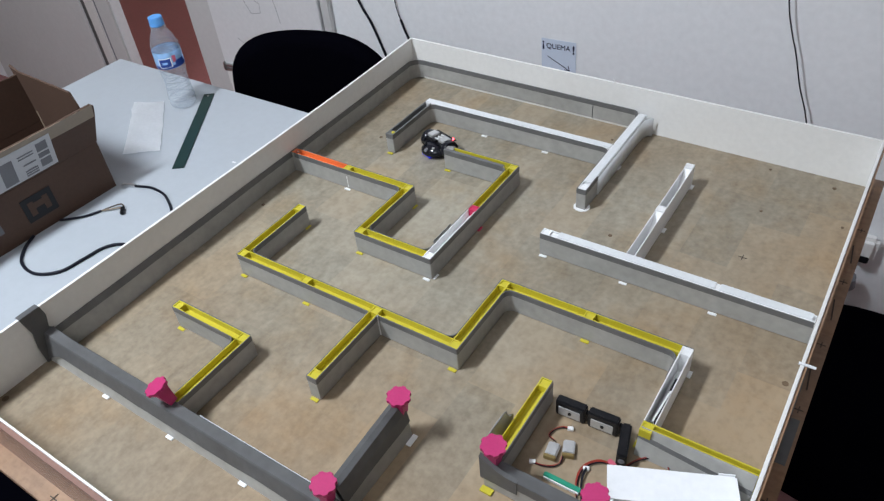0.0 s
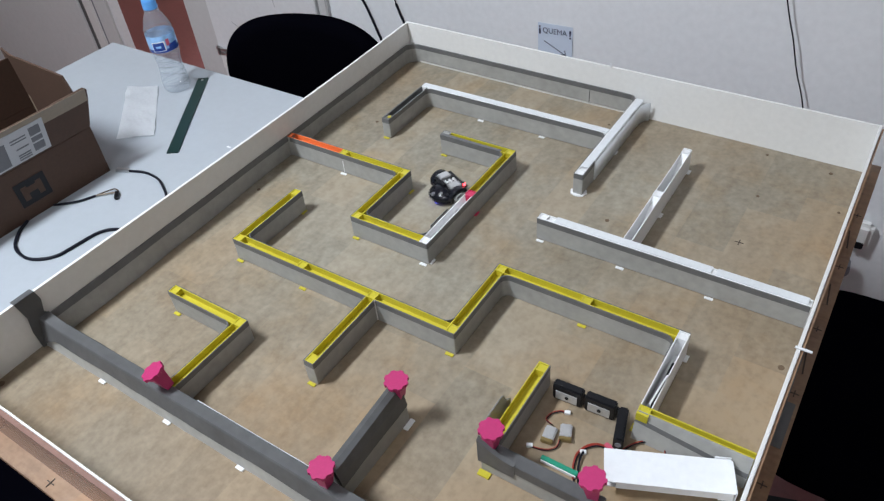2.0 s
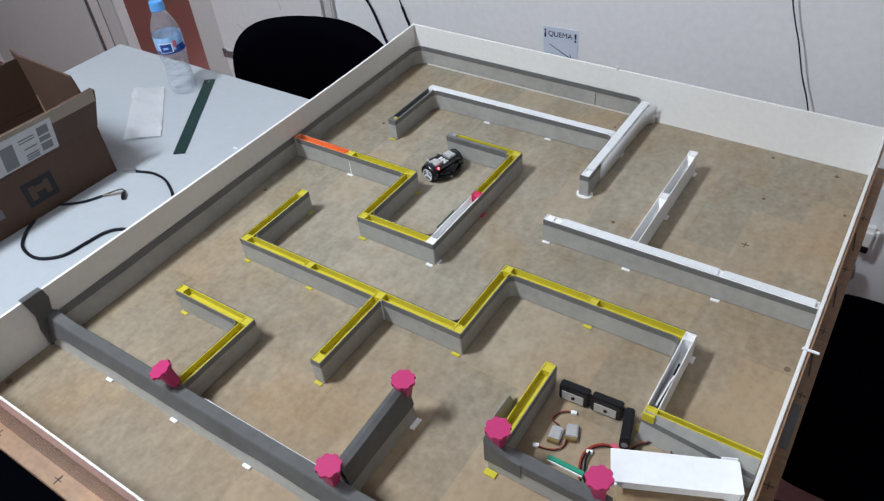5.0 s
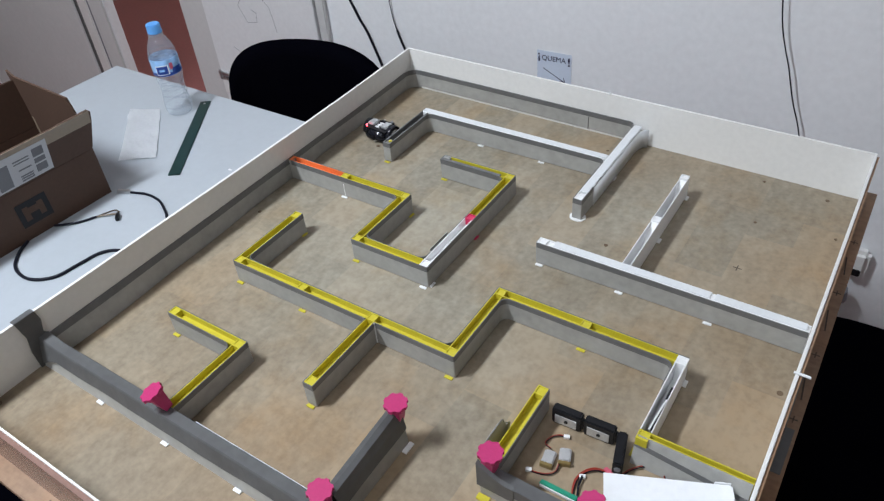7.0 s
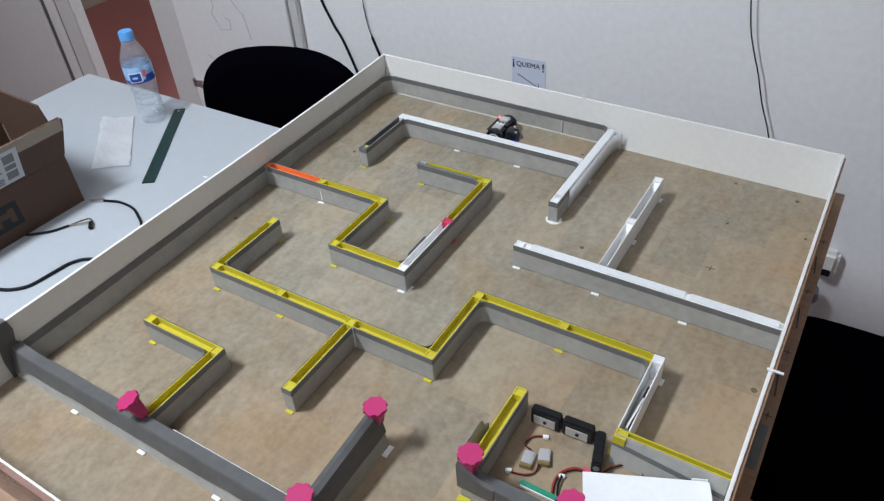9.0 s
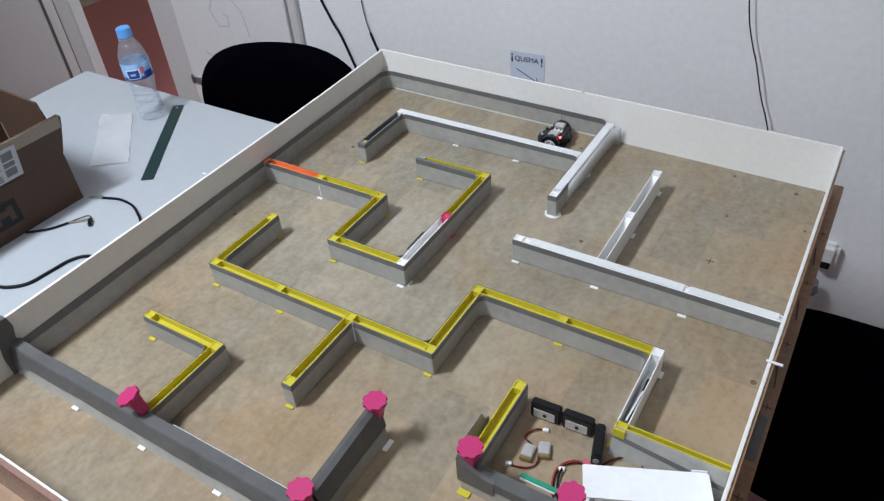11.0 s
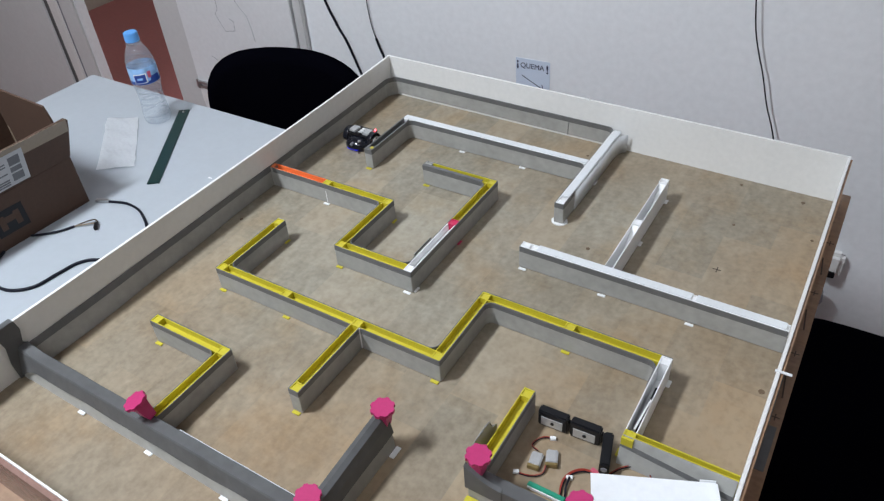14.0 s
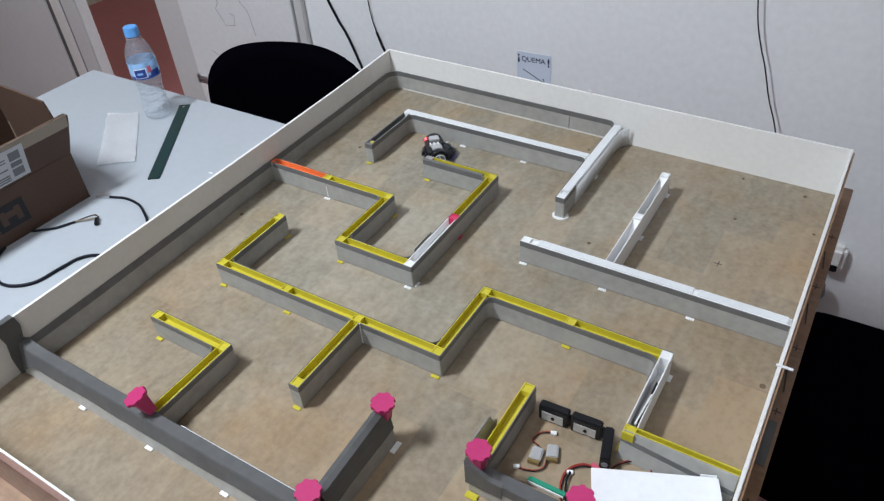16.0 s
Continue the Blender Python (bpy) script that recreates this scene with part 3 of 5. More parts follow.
def maze_wall(label):
    return thing("maze_wall", label, "maze wall", "maze walls")


def maze():
    # run from the left border round the first pocket
    w = maze_wall("yellow maze wall with one orange panel and grey film sides")
    run = [(0, 3), (1, 3), (2, 3), (2, 4), (3, 4), (3, 3), (3, 2), (2, 2)]
    for a, b, m in zip(run, run[1:], (ORANGE, YELLOW, YELLOW, YELLOW, WHITE, YELLOW, YELLOW)):
        panel(w, a, b, m, 0.012 if m is WHITE else None)
    for n, m, f, c in ((run[1], YELLOW, "s", WHITE), (run[2], YELLOW, "e", None), (run[3], YELLOW, "s", None), (run[4], WHITE, "se", None), (run[5], CRIMSON, "e", None), (run[6], YELLOW, "", None), (run[7], TAPE, "s", YELLOW)):
        post(w, *n, m, f, foot_mat=c)
    film(w, film_path(run, 1, ends=(0, 1)))
    film(w, film_path(run, -1, ends=(0, 1)))
    film(w, [P(2, 2, -T - 0.0007, -T), P(2, 2, -T - 0.0007, T)])
    part("loose_film", box(0.344, 0.3446, -0.445, -0.40, 0.012, 0.031), TAPE, w, "loose strip of grey film")
    part("wall_end", box(-0.0045, T, -3 * U - T - 0.0010, -3 * U + T + 0.0010, 0.0005, H - 0.0012), TAPE, w, "grey film at the joint with the border")
    part("wall_end", box(-0.0045, T, -3 * U - T + 0.0006, -3 * U + T - 0.0006, H - 0.0012, H), ORANGE, w, "orange printed end at the border")
    part("dark_band", box(2 * U - T - 0.0010, 3 * U - T - 0.0080, -2 * U - T - 0.0014, -2 * U - T + 0.0052, H - 0.0075, H + 0.0005, 0.0004), BAND, w, "dark grey tape folded over the top")
    part("joint", box(0.1194, 0.1204, -3 * U - T - 0.0016, -3 * U - T - 0.0010, 0.002, 0.024), WHITE, w, "white seam between panels")
    # back corridor
    w = maze_wall("white maze wall with grey film in the back corridor")
    panel(w, (1, 2), (1, 1), BAND)
    for k in (1, 2, 3):
        panel(w, (k, 1), (k + 1, 1), WHITE)
    panel(w, (4, 1), (4, 2), WHITE)
    panel(w, (4, 0), (4, 1), WHITE)
    post(w, 1, 2, BAND, "s", foot_mat=YELLOW)
    part("peg", cyl(0.003, 0.006, 12, Matrix.Translation((U + 0.003, -2 * U + 0.001, H - 0.002))), YELLOW, w, "yellow peg in the post")
    for n, m, f in (((1, 1), WHITE, ""), ((2, 1), WHITE, "s"), ((3, 1), WHITE, "s"), ((4, 1), WHITE, "e"), ((4, 2), WHITE, "")):
        post(w, *n, m, f)
    plate = [(4 * U + 0.0125 * math.cos(k * math.pi / 8) * (1.0 if k % 2 else 1.08), -2 * U - 0.002 + 0.0115 * math.sin(k * math.pi / 8)) for k in range(16)]
    part("foot", prism(plate, 0.0, 0.0014), WHITE, w, "round white foot plate")
    film(w, film_path([(1, 2), (1, 1), (2, 1), (3, 1), (4, 1), (4, 2)], -1, ends=(1, 1)))
    film(w, [P(1, 2, -T - 0.0007, -T), P(1, 1, -T - 0.0007, T), P(1, 1, -T + 0.0005, T + 0.0007)])
    film(w, [P(1, 1, -T, T + 0.0007), P(4, 1, -T, T + 0.0007)])
    film(w, [P(1, 2, -T - 0.001, -T - 0.0007), P(1, 2, T + 0.001, -T - 0.0007)])
    film(w, [P(4, 2, -T - 0.001, -T - 0.0007), P(4, 2, T + 0.001, -T - 0.0007)])
    film(w, [P(4, 2, T + 0.0007, -T), P(4, 2, T + 0.0007, 0.035)])
    film(w, [P(4, 1, -T - 0.0007, T), P(4, 0, -T - 0.0007, -0.015)], False)
    part("cap", box(U - T - 0.0006, 4 * U - T - 0.0006, -U - T + 0.0012, -U + T + 0.0012, H - 0.0016, H + 0.0009, 0.0011), CAP_WHITE, w, "smooth white cap along the top")
    part("cap", box(4 * U - T + 0.0004, 4 * U + T + 0.0014, -2 * U + 0.013, -0.004, H - 0.0016, H + 0.0009, 0.0011), CAP_WHITE, w, "smooth white cap along the top")
    side = 4 * U + T + 0.0016
    part("side_sheet", ribbon([(side, -0.204), (side, -0.034), (side + 0.0020, -0.018), (side + 0.0060, -0.010), (side + 0.0125, -0.0062)], 0.0006, 0.001, H - 0.002), CAP_WHITE, w, "white sheet folded against the border", True)
    # white wall to the right border
    w = maze_wall("white maze wall with grey film, joined to the border")
    for k in (4, 5):
        panel(w, (k, 3), (k + 1, 3), WHITE)
    bm = bmesh.new()
    for a in ((-T, -T + 0.0016, 0.0005, H), (T - 0.0016, T, 0.0005, H), (-T + 0.0016, T - 0.0016, 0.0005, H - 0.0042)):
        add_box(bm, 6 * U + T, BX - 0.0006, -3 * U + a[0], -3 * U + a[1], a[2], a[3])
    part("wall_panel", bm, WHITE, w, "white printed channel")
    for k in (4, 5, 6):
        post(w, k, 3, WHITE, "s")
    for a, c in ((4 * U + 0.018, 6 * U - 0.0050), (6 * U + 0.0005, BX - 0.0045)):
        part("cap", box(a, c, -3 * U - T + 0.0014, -3 * U + T + 0.0016, H - 0.0012, H + 0.0010, 0.0006), CAP_WHITE, w, "smooth white cap along the top")
    film(w, [P(4, 3, -T, -T - 0.0007), (BX - 0.001, -3 * U - T - 0.0007)])
    part("end_film", ribbon([P(4, 3, -T - 0.0007, -T), P(4, 3, -T - 0.0007, T)], 0.0005, 0.001, H), TAPE, w)
    w = maze_wall("bare white printed maze wall without film")
    for y0, y1 in ((-2 * U + T, -U - T), (-3 * U + T + 0.0004, -2 * U - T)):
        x, e = 5 * U, 0.0011
        bm = box(x - T, x - T + e, y0, y1, 0.0005, H - 0.001)
        add_box(bm, x + T - e, x + T, y0, y1, 0.0005, H)
        add_box(bm, x - T + e, x + T - e, y0, y1, 0.0005, 0.008)
        part("wall_panel", bm, WHITE, w, "white printed channel")
        part("gusset", wedge(x - T + e, x + T - e, y1, y1 - 0.026, 0.008, H - 0.001), WHITE, w, "sloping rib inside the channel")
    for j in (1, 2):
        post(w, 5, j, WHITE, "e", height=H + 0.0012)
    # long yellow run with a spur
    w = maze_wall("long yellow stepped maze wall with grey film sides")
    run = [(1, 4), (1, 5), (2, 5), (3, 5), (4, 5), (4, 4), (5, 4), (6, 4), (6, 5)]
    for a, b in zip(run, run[1:]):
        panel(w, a, b, WHITE if a == (6, 4) else YELLOW, 0.030 if a == (6, 4) else None)
    panel(w, (3, 5), (3, 6), YELLOW)
    part("dark_slot", box(6 * U + 0.0006, 6 * U + T - 0.0014, -0.578, -0.512, 0.0075, 0.0240, 0.0006), BLACK, w, "black strip inside the channel")
    part("white_strut", box(-0.0008, 0.0008, -0.046, 0.0, -0.0006, 0.0016, m=Matrix.Translation((6 * U + 0.0045, -0.5450, H + 0.0006)) @ Matrix.Rotation(-0.05, 4, "Z")), WHITE, w, "thin white strip along the rim")
    for n, m, f in (((1, 4), YELLOW, "e"), ((1, 5), YELLOW, "s"), ((2, 5), YELLOW, "s"), ((3, 5), YELLOW, ""), ((4, 5), YELLOW, "s"), ((4, 4), YELLOW, ""),
                    ((5, 4), YELLOW, "s"), ((6, 4), WHITE, "e"), ((6, 5), YELLOW, "sw"), ((3, 6), YELLOW, "s")):
        post(w, *n, m, f)
    film(w, film_path(run[:8], 1, ends=(1, 1)))
    film(w, [P(3, 6, T + 0.0007, -T), P(3, 5, T + 0.0007, -T - 0.0014)])
    film(w, film_path([(3, 5), (4, 5), (4, 4), (5, 4), (6, 4), (6, 5)], -1, ends=(0, 0))[:-1] + [P(6, 4, -T - 0.0007, -0.045)])
    part("fold", box(3 * U + T + 0.0012, 3 * U + T + 0.0024, -5 * U - T - 0.0024, -5 * U - T - 0.0012, 0.002, H), WHITE, w, "pale folded edge of the film")
    film(w, film_path([(1, 4), (1, 5), (2, 5), (3, 5)], -1, ends=(1, 0)))
    film(w, [P(3, 5, -T - 0.0007, -T), P(3, 6, -T - 0.0007, -T)])
    film(w, [P(3, 6, -T - 0.001, -T - 0.0007), P(3, 6, T + 0.001, -T - 0.0007)])
    film(w, [P(1, 4, -T, T + 0.0007), P(1, 4, T, T + 0.0007)], False)
    # wall from there to the right border, beside the parts
    w = maze_wall("yellow maze wall with grey film, ending at the border")
    bm = bmesh.new()
    for a in ((-T + 0.0050, -T + 0.0063, 0.0005, H), (T - 0.0016, T, 0.0005, H), (-T + 0.0063, T - 0.0016, 0.0005, H - 0.0095)):
        add_box(bm, 6 * U + T, BX - 0.0006, -5 * U + a[0], -5 * U + a[1], a[2], a[3])
    part("wall_panel", bm, YELLOW, w, "yellow printed channel")
    lean = Matrix.Translation((0, -5 * U - T + 0.0044, H)) @ Matrix.Rotation(radians(-17), 4, "X")
    part("grey_strip", box(6 * U - T, BX - 0.001, -0.0005, 0.0005, -0.0385, 0.0, m=lean), TAPE, w, "grey film leaning out")
    part("dark_band", ribbon([(6 * U - T, 0.0), (BX - 0.001, 0.0)], 0.0008, -0.003, 0.003), BAND, w, "dark grey tape edge").matrix_basis = lean @ Matrix.Translation((0, 0, -0.0125)) @ Matrix.Translation((6 * U, 0, 0)) @ Matrix.Rotation(0.09, 4, "Y") @ Matrix.Translation((-6 * U, 0, 0))
    # small corner
    w = maze_wall("short yellow L-shaped maze wall with grey film")
    panel(w, (1, 6), (2, 6), YELLOW)
    bm = bmesh.new()
    for a in ((-T, -T + 0.0012, 0.0005, H), (T - 0.0012, T, 0.0005, H), (-T + 0.0012, T - 0.0016, 0.0005, H - 0.0095)):
        add_box(bm, 2 * U + a[0], 2 * U + a[1], -7 * U + T + 0.003, -6 * U - T, a[2], a[3])
    part("wall_panel", bm, YELLOW, w, "yellow printed channel")
    post(w, 1, 6, YELLOW, "s")
    post(w, 2, 6, YELLOW, "")
    film(w, film_path([(1, 6), (2, 6), (2, 7)], 1, ends=(1, 0)))
    film(w, film_path([(1, 6), (2, 6), (2, 7)], -1, ends=(1, 0)))
    film(w, [P(1, 6, -T - 0.0007, -T), P(1, 6, -T - 0.0007, T)])
    # taped front wall
    w = maze_wall("front maze wall wrapped in dark grey tape")
    xs = [0.0075 + 0.0035 * k for k in range(12)] + np.linspace(0.055, BX - 0.002, 60).tolist()
    wob = lambda x, k: noise.noise(Vector((x * 22, k * 3.7, 0.4)))
    part("wall_panel", sweep(xs, lambda x: ((-0.8335, 0.0), (-0.8338, 0.035), (-0.8450, 0.0355), (-0.8520, 0.020), (-0.8570 + 0.0008 * wob(x, 1), 0.0))), TAPE, w, "grey film wall")

    def taped(x):
        end = max(0.0, 1 - (x - 0.0075) / 0.035) ** 1.5
        low = 0.0195 + 0.0035 * wob(x, 2) - 0.0165 * end
        out = -0.8545 - 0.0040 * end + 0.0006 * wob(x, 3)
        top = 0.0380 + 0.0007 * wob(x, 4) + 0.006 * end
        return ((-0.8328, 0.024 - 0.020 * end), (-0.8330 + 0.0006 * wob(x, 5), top - 0.0006), (-0.8338, top), (-0.8462, top + 0.0002), (-0.8478, top - 0.0014), (out, low), (out + 0.0012, low), (-0.8446, 0.030))
    part("tape", sweep(xs, taped), DUCT, w, "dark grey tape over the top")
    part("film_edge", box(0.285, 0.470, -0.8326, -0.8320, 0.0335, 0.0378), CAP_WHITE, w, "pale edge of the film under the tape")
    patch = prism([(-0.864, 0.0815), (-0.836, 0.0815), (-0.8335, 0.066), (-0.838, 0.048), (-0.8325, 0.040), (-0.8330, 0.004), (-0.848, 0.0005), (-0.862, 0.001), (-0.8625, 0.030), (-0.8590, 0.052)], 0.0062, 0.0078)
    patch.transform(Matrix(((0, 0, 1, 0), (1, 0, 0, 0), (0, 1, 0, 0), (0, 0, 0, 1))))
    part("tape_end", patch, DUCT, w, "tape end stuck up the border")
    part("tape_end", box(-0.002, 0.0080, -0.864, -0.836, BH + 0.0004, BH + 0.0018, 0.0005), DUCT, w, "tape end folded over the border")
    for k in (1, 2, 3, 5):
        part("foot", box(k * U + 0.001, k * U + 0.0120, -7 * U - 0.0215, -7 * U - 0.0172, 0.0, 0.0020, 0.0004), WHITE, w, "white foot")
    w = maze_wall("maze wall wrapped in dark grey tape between two pink posts")
    turn = Matrix(((0, 1, 0, 4 * U), (1, 0, 0, 0), (0, 0, 1, 0), (0, 0, 0, 1)))
    ys = np.linspace(-7 * U + 0.012, -6 * U + T, 14).tolist()
    tall = lambda q: 1.10 + 0.22 * (q + 0.84) / 0.12
    core = sweep(ys, lambda q: [(a, z * tall(q)) for a, z in ((-0.0090, 0.0), (-0.0085, 0.034), (-0.003, 0.0415), (0.005, 0.0395), (0.0095, 0.028), (0.0120, 0.0))])
    over = sweep(ys, lambda q: [(a, z * tall(q)) for a, z in ((-0.0102, 0.012), (-0.0100, 0.034), (-0.0070, 0.0405), (0.000, 0.0435 + 0.0006 * wob(q, 6)), (0.0060, 0.0415), (0.0098, 0.0330), (0.0124, 0.0205 + 0.002 * wob(q, 7)), (0.0114, 0.0205), (0.0, 0.036), (-0.0092, 0.012))])
    for bm in (core, over):
        bm.transform(turn)
        bmesh.ops.recalc_face_normals(bm, faces=bm.faces)
    part("wall_panel", core, TAPE, w, "grey film wall")
    part("tape", over, DUCT, w, "dark grey tape over the top")
    part("foot", box(4 * U + T + 0.0062, 4 * U + T + 0.0125, -6 * U - 0.008, -6 * U + 0.008, 0.0, 0.002, 0.0004), WHITE, w, "white foot")
    w = maze_wall("yellow and grey taped corner wall round loose electronics")
    panel(w, (5, 5), (5, 6), YELLOW)
    post(w, 5, 5, YELLOW, "")
    film(w, film_path([(5, 5), (5, 6), (6, 6)], 1, r_in=0.004, ends=(1, 0)))
    part("wall_panel", box(5 * U - T, 6 * U + T, -6 * U - T, -6 * U + T, 0.0, H - 0.001, 0.001), TAPE, w, "grey film wall")
    part("tape", box(5 * U - T - 0.001, 6 * U + T, -6 * U - T - 0.001, -6 * U + T + 0.0012, H - 0.014, H + 0.0006, 0.0006), DUCT, w, "dark grey tape over the top")
    ramp = sweep(np.linspace(5 * U - 0.0088, 5 * U + 0.034, 9).tolist(), lambda x: ((-6 * U - T - 0.0016, 0.016), (-6 * U - T - 0.0016, H + 0.0005 + 0.016 * max(0.0, 1 - (x - 5 * U + 0.0088) / 0.036) ** 1.6), (-6 * U - T + 0.0030, H + 0.0012 + 0.017 * max(0.0, 1 - (x - 5 * U + 0.0088) / 0.036) ** 1.6), (-6 * U - T + 0.0040, H - 0.002)))
    part("tape_fold", ramp, DUCT, w, "tape drawn up round the post")
    peel = prism([(-0.706, 0.012), (-0.706, 0.030), (-0.690, 0.041), (-0.668, 0.0515), (-0.664, 0.044), (-0.661, 0.0385), (-0.655, 0.036), (-0.655, 0.012)], 5 * U - 0.0105, 5 * U - 0.0096)
    peel.transform(Matrix(((0, 0, 1, 0), (1, 0, 0, 0), (0, 1, 0, 0), (0, 0, 0, 1))))
    swing = Matrix.Translation((5 * U - 0.0098, -0.655, 0)) @ Matrix.Rotation(-0.22, 4, "Z") @ Matrix.Translation((-5 * U + 0.0098, 0.655, 0))
    peel.transform(swing)
    part("tape_flap", peel, TAPE, w, "grey film flap sticking up")
    part("flap_edge", tube([(5 * U - 0.0100, -0.705, 0.031), (5 * U - 0.0100, -0.690, 0.0415), (5 * U - 0.0100, -0.668, 0.0520), (5 * U - 0.0100, -0.6635, 0.043), (5 * U - 0.0100, -0.655, 0.0365)], 0.0006, 6, 4), BAND, w, "dark rim of the film").data.transform(swing)
    part("foot", box(5 * U - 0.007, 5 * U + 0.007, -6 * U - 0.015, -6 * U - T - 0.001, 0.0, 0.0022, 0.0004), YELLOW, w, "yellow foot")


maze()


def pink_posts():
    for x, y, rx, ry, rz in ((0.2405, -0.8350, 11, -17, 0), (0.4835, -0.7150, 0, 0, 8), (0.4815, -0.8385, 0, 0, 4), (0.6030, -0.7175, 0, 0, -5), (0.7150, -0.7165, 0, -6, 12)):
        t = thing("marker_post", "pink printed post with a wide notched head on a maze wall", "marker post", "pink posts", pose(x, y, H + 0.001, rx, ry, rz))
        q = bmesh.new()
        cyl(0.0072, 0.026, 4, Matrix.Translation((0, 0, 0.013)) @ Matrix.Rotation(0.785, 4, "Z"), 0.0118, q)
        part("stem", q, PINK, t)
        pts = []
        for k in range(8):
            for da, r in ((-12, 0.0124), (-9, 0.0138), (9, 0.0138), (12, 0.0124)):
                a = radians(k * 45 + da)
                pts.append((r * math.cos(a), r * math.sin(a)))
        part("head", prism(pts, 0.026, 0.030), PINK, t)


pink_posts()


# ---------------------------------------------------------------- loose electronics in the corner
def electronics():
    for x, y, rz, kind in ((0.6345, -0.6005, 3, 0), (0.6725, -0.5985, 3, 0)):
        t = thing("sensor_case", "black plastic case with a silver face plate", "electronic module", "black cases", pose(x, y, 0, 0, 0, rz))
        part("case", box(-0.0175, 0.0175, -0.0055, 0.0055, 0, 0.024, 0.0015), BLACK, t)
        f = part("face_plate", box(-0.0135, 0.0120, -0.0062, -0.0054, 0.003, 0.0165, 0.0002), SILVER, t, "silver face plate")
        part("button", cyl(0.0022, 0.0012, 12, Matrix.Translation((0.000, -0.0066, 0.010)) @ Matrix.Rotation(1.571, 4, "X")), BLACK, f)
        part("tab", box(0.0175, 0.0195, -0.003, 0.003, 0.004, 0.018, 0.0005), BLACK, t)
    t = thing("pen_case", "narrow black plastic case standing on edge with a round window", "electronic module", "black cases", pose(0.7025, -0.6155, 0, 0, 0, 14.7))
    part("case", box(-0.0055, 0.0055, -0.022, 0.022, 0, 0.022, 0.0018), BLACK, t)
    part("window", cyl(0.0035, 0.001, 16, Matrix.Translation((0, -0.0222, 0.013)) @ Matrix.Rotation(1.571, 4, "X")), WIRE_GREY, t, "round grey window")
    part("screw", cyl(0.002, 0.003, 10, Matrix.Translation((0, -0.0232, 0.004)) @ Matrix.Rotation(1.571, 4, "X")), STEEL, t)
    for x, y, rz in ((0.6375, -0.6535, 8), (0.6515, -0.6425, 20)):
        t = thing("lipo_cell", "small silver battery cell with amber tape", "battery", "loose battery cells", pose(x, y, 0, 0, 0, rz))
        part("cell", box(-0.0065, 0.0065, -0.009, 0.0085, 0, 0.0065, 0.0014), SILVER, t)
        part("tape_cap", box(-0.0067, 0.0067, -0.0125, -0.0085, 0.0004, 0.0067, 0.0006), BROWN_PCB, t, "amber tape end")
    def lead(pts, r, mats, name="battery_lead", end=True):
        t = thing(name, "thin dark red and black wire with a white plug", "wire", "loose wires")
        for k, m in enumerate(mats):
            part("wire", tube([(x + 0.0011 * k, y - 0.0011 * k, z) for x, y, z in pts], r, 6, 5), m, t)
        if end:
            x, y, z = pts[-1]
            part("plug", box(-0.0034, 0.0034, -0.0022, 0.0022, 0, 0.004, 0.0005, Matrix.Translation((x, y, 0)) @ Matrix.Rotation(0.4, 4, "Z")), WHITE, t, "white plug")
    lead([(0.634, -0.642, 0.004), (0.625, -0.638, 0.003), (0.627, -0.627, 0.002), (0.634, -0.620, 0.002), (0.642, -0.6185, 0.002)], 0.00062, (WIRE_RED, WIRE_BLACK))
    lead([(0.650, -0.655, 0.004), (0.6505, -0.664, 0.002), (0.645, -0.671, 0.002), (0.636, -0.675, 0.002), (0.625, -0.677, 0.002)], 0.00062, (WIRE_RED, WIRE_BLACK))
    lead([(0.697, -0.637, 0.002), (0.686, -0.640, 0.003), (0.677, -0.648, 0.002), (0.673, -0.660, 0.002), (0.675, -0.674, 0.002), (0.682, -0.690, 0.002)], 0.0008, (WIRE_RED, WIRE_RED, WIRE_BLACK), "charger_lead", False)
    lead([(0.690, -0.694, 0.002), (0.683, -0.680, 0.002), (0.679, -0.668, 0.004), (0.678, -0.656, 0.004)], 0.0008, (WIRE_BLACK, WIRE_BLACK), "plug_lead")
    lead([(0.712, -0.633, 0.002), (0.720, -0.620, 0.003), (0.733, -0.609, 0.003), (0.748, -0.6095, 0.003), (0.756, -0.622, 0.003)], 0.0007, (WIRE_RED, WIRE_BLACK), "thin_lead", False)
    tagged(part("plug_sleeve", box(-0.004, 0.006, -0.0028, 0.0028, 0, 0.0045, 0.001, Matrix.Translation((0.698, -0.6365, 0)) @ Matrix.Rotation(-0.3, 4, "Z")), LABEL_RED), "red plastic plug sleeve on the board", "plug")
    t = thing("green_bar", "teal green plastic bar lying beside the wall", "plastic bar", m=pose(0.664, -0.6845, 0, 0, 0, 0))
    part("bar", box(-0.021, 0.021, -0.003, 0.003, 0, 0.0055, 0.0008), TEAL, t)
    part("edge_strip", box(-0.020, 0.020, -0.0042, -0.003, 0.001, 0.0045), WHITE, t, "pale strip along the bar")
    t = thing("white_carton", "long white paper carton with an overhanging lid on the board", "carton", m=pose(0.765, -0.6505, 0, 0, 0, 23.5))
    part("body", box(-0.058, 0.058, -0.005, 0.017, 0.0, 0.0175, 0.0006), PAPER, t)
    lid = part("lid", box(-0.062, 0.062, -0.019, 0.019, 0.0285, 0.0300, 0.0003), PAPER, t)
    part("lid_front", box(-0.050, 0.047, -0.0180, -0.0170, 0.0175, 0.0285), PAPER, lid)
    part("corner_fold", box(0.047, 0.0605, -0.0186, -0.0170, 0.0160, 0.0285, 0.0003), PAPER, lid)
    part("lid_floor", box(-0.060, 0.060, -0.0169, 0.0180, 0.0175, 0.0190), PAPER, lid)
    part("lid_back", box(-0.060, 0.060, 0.0170, 0.0182, 0.0190, 0.0285), PAPER, lid)
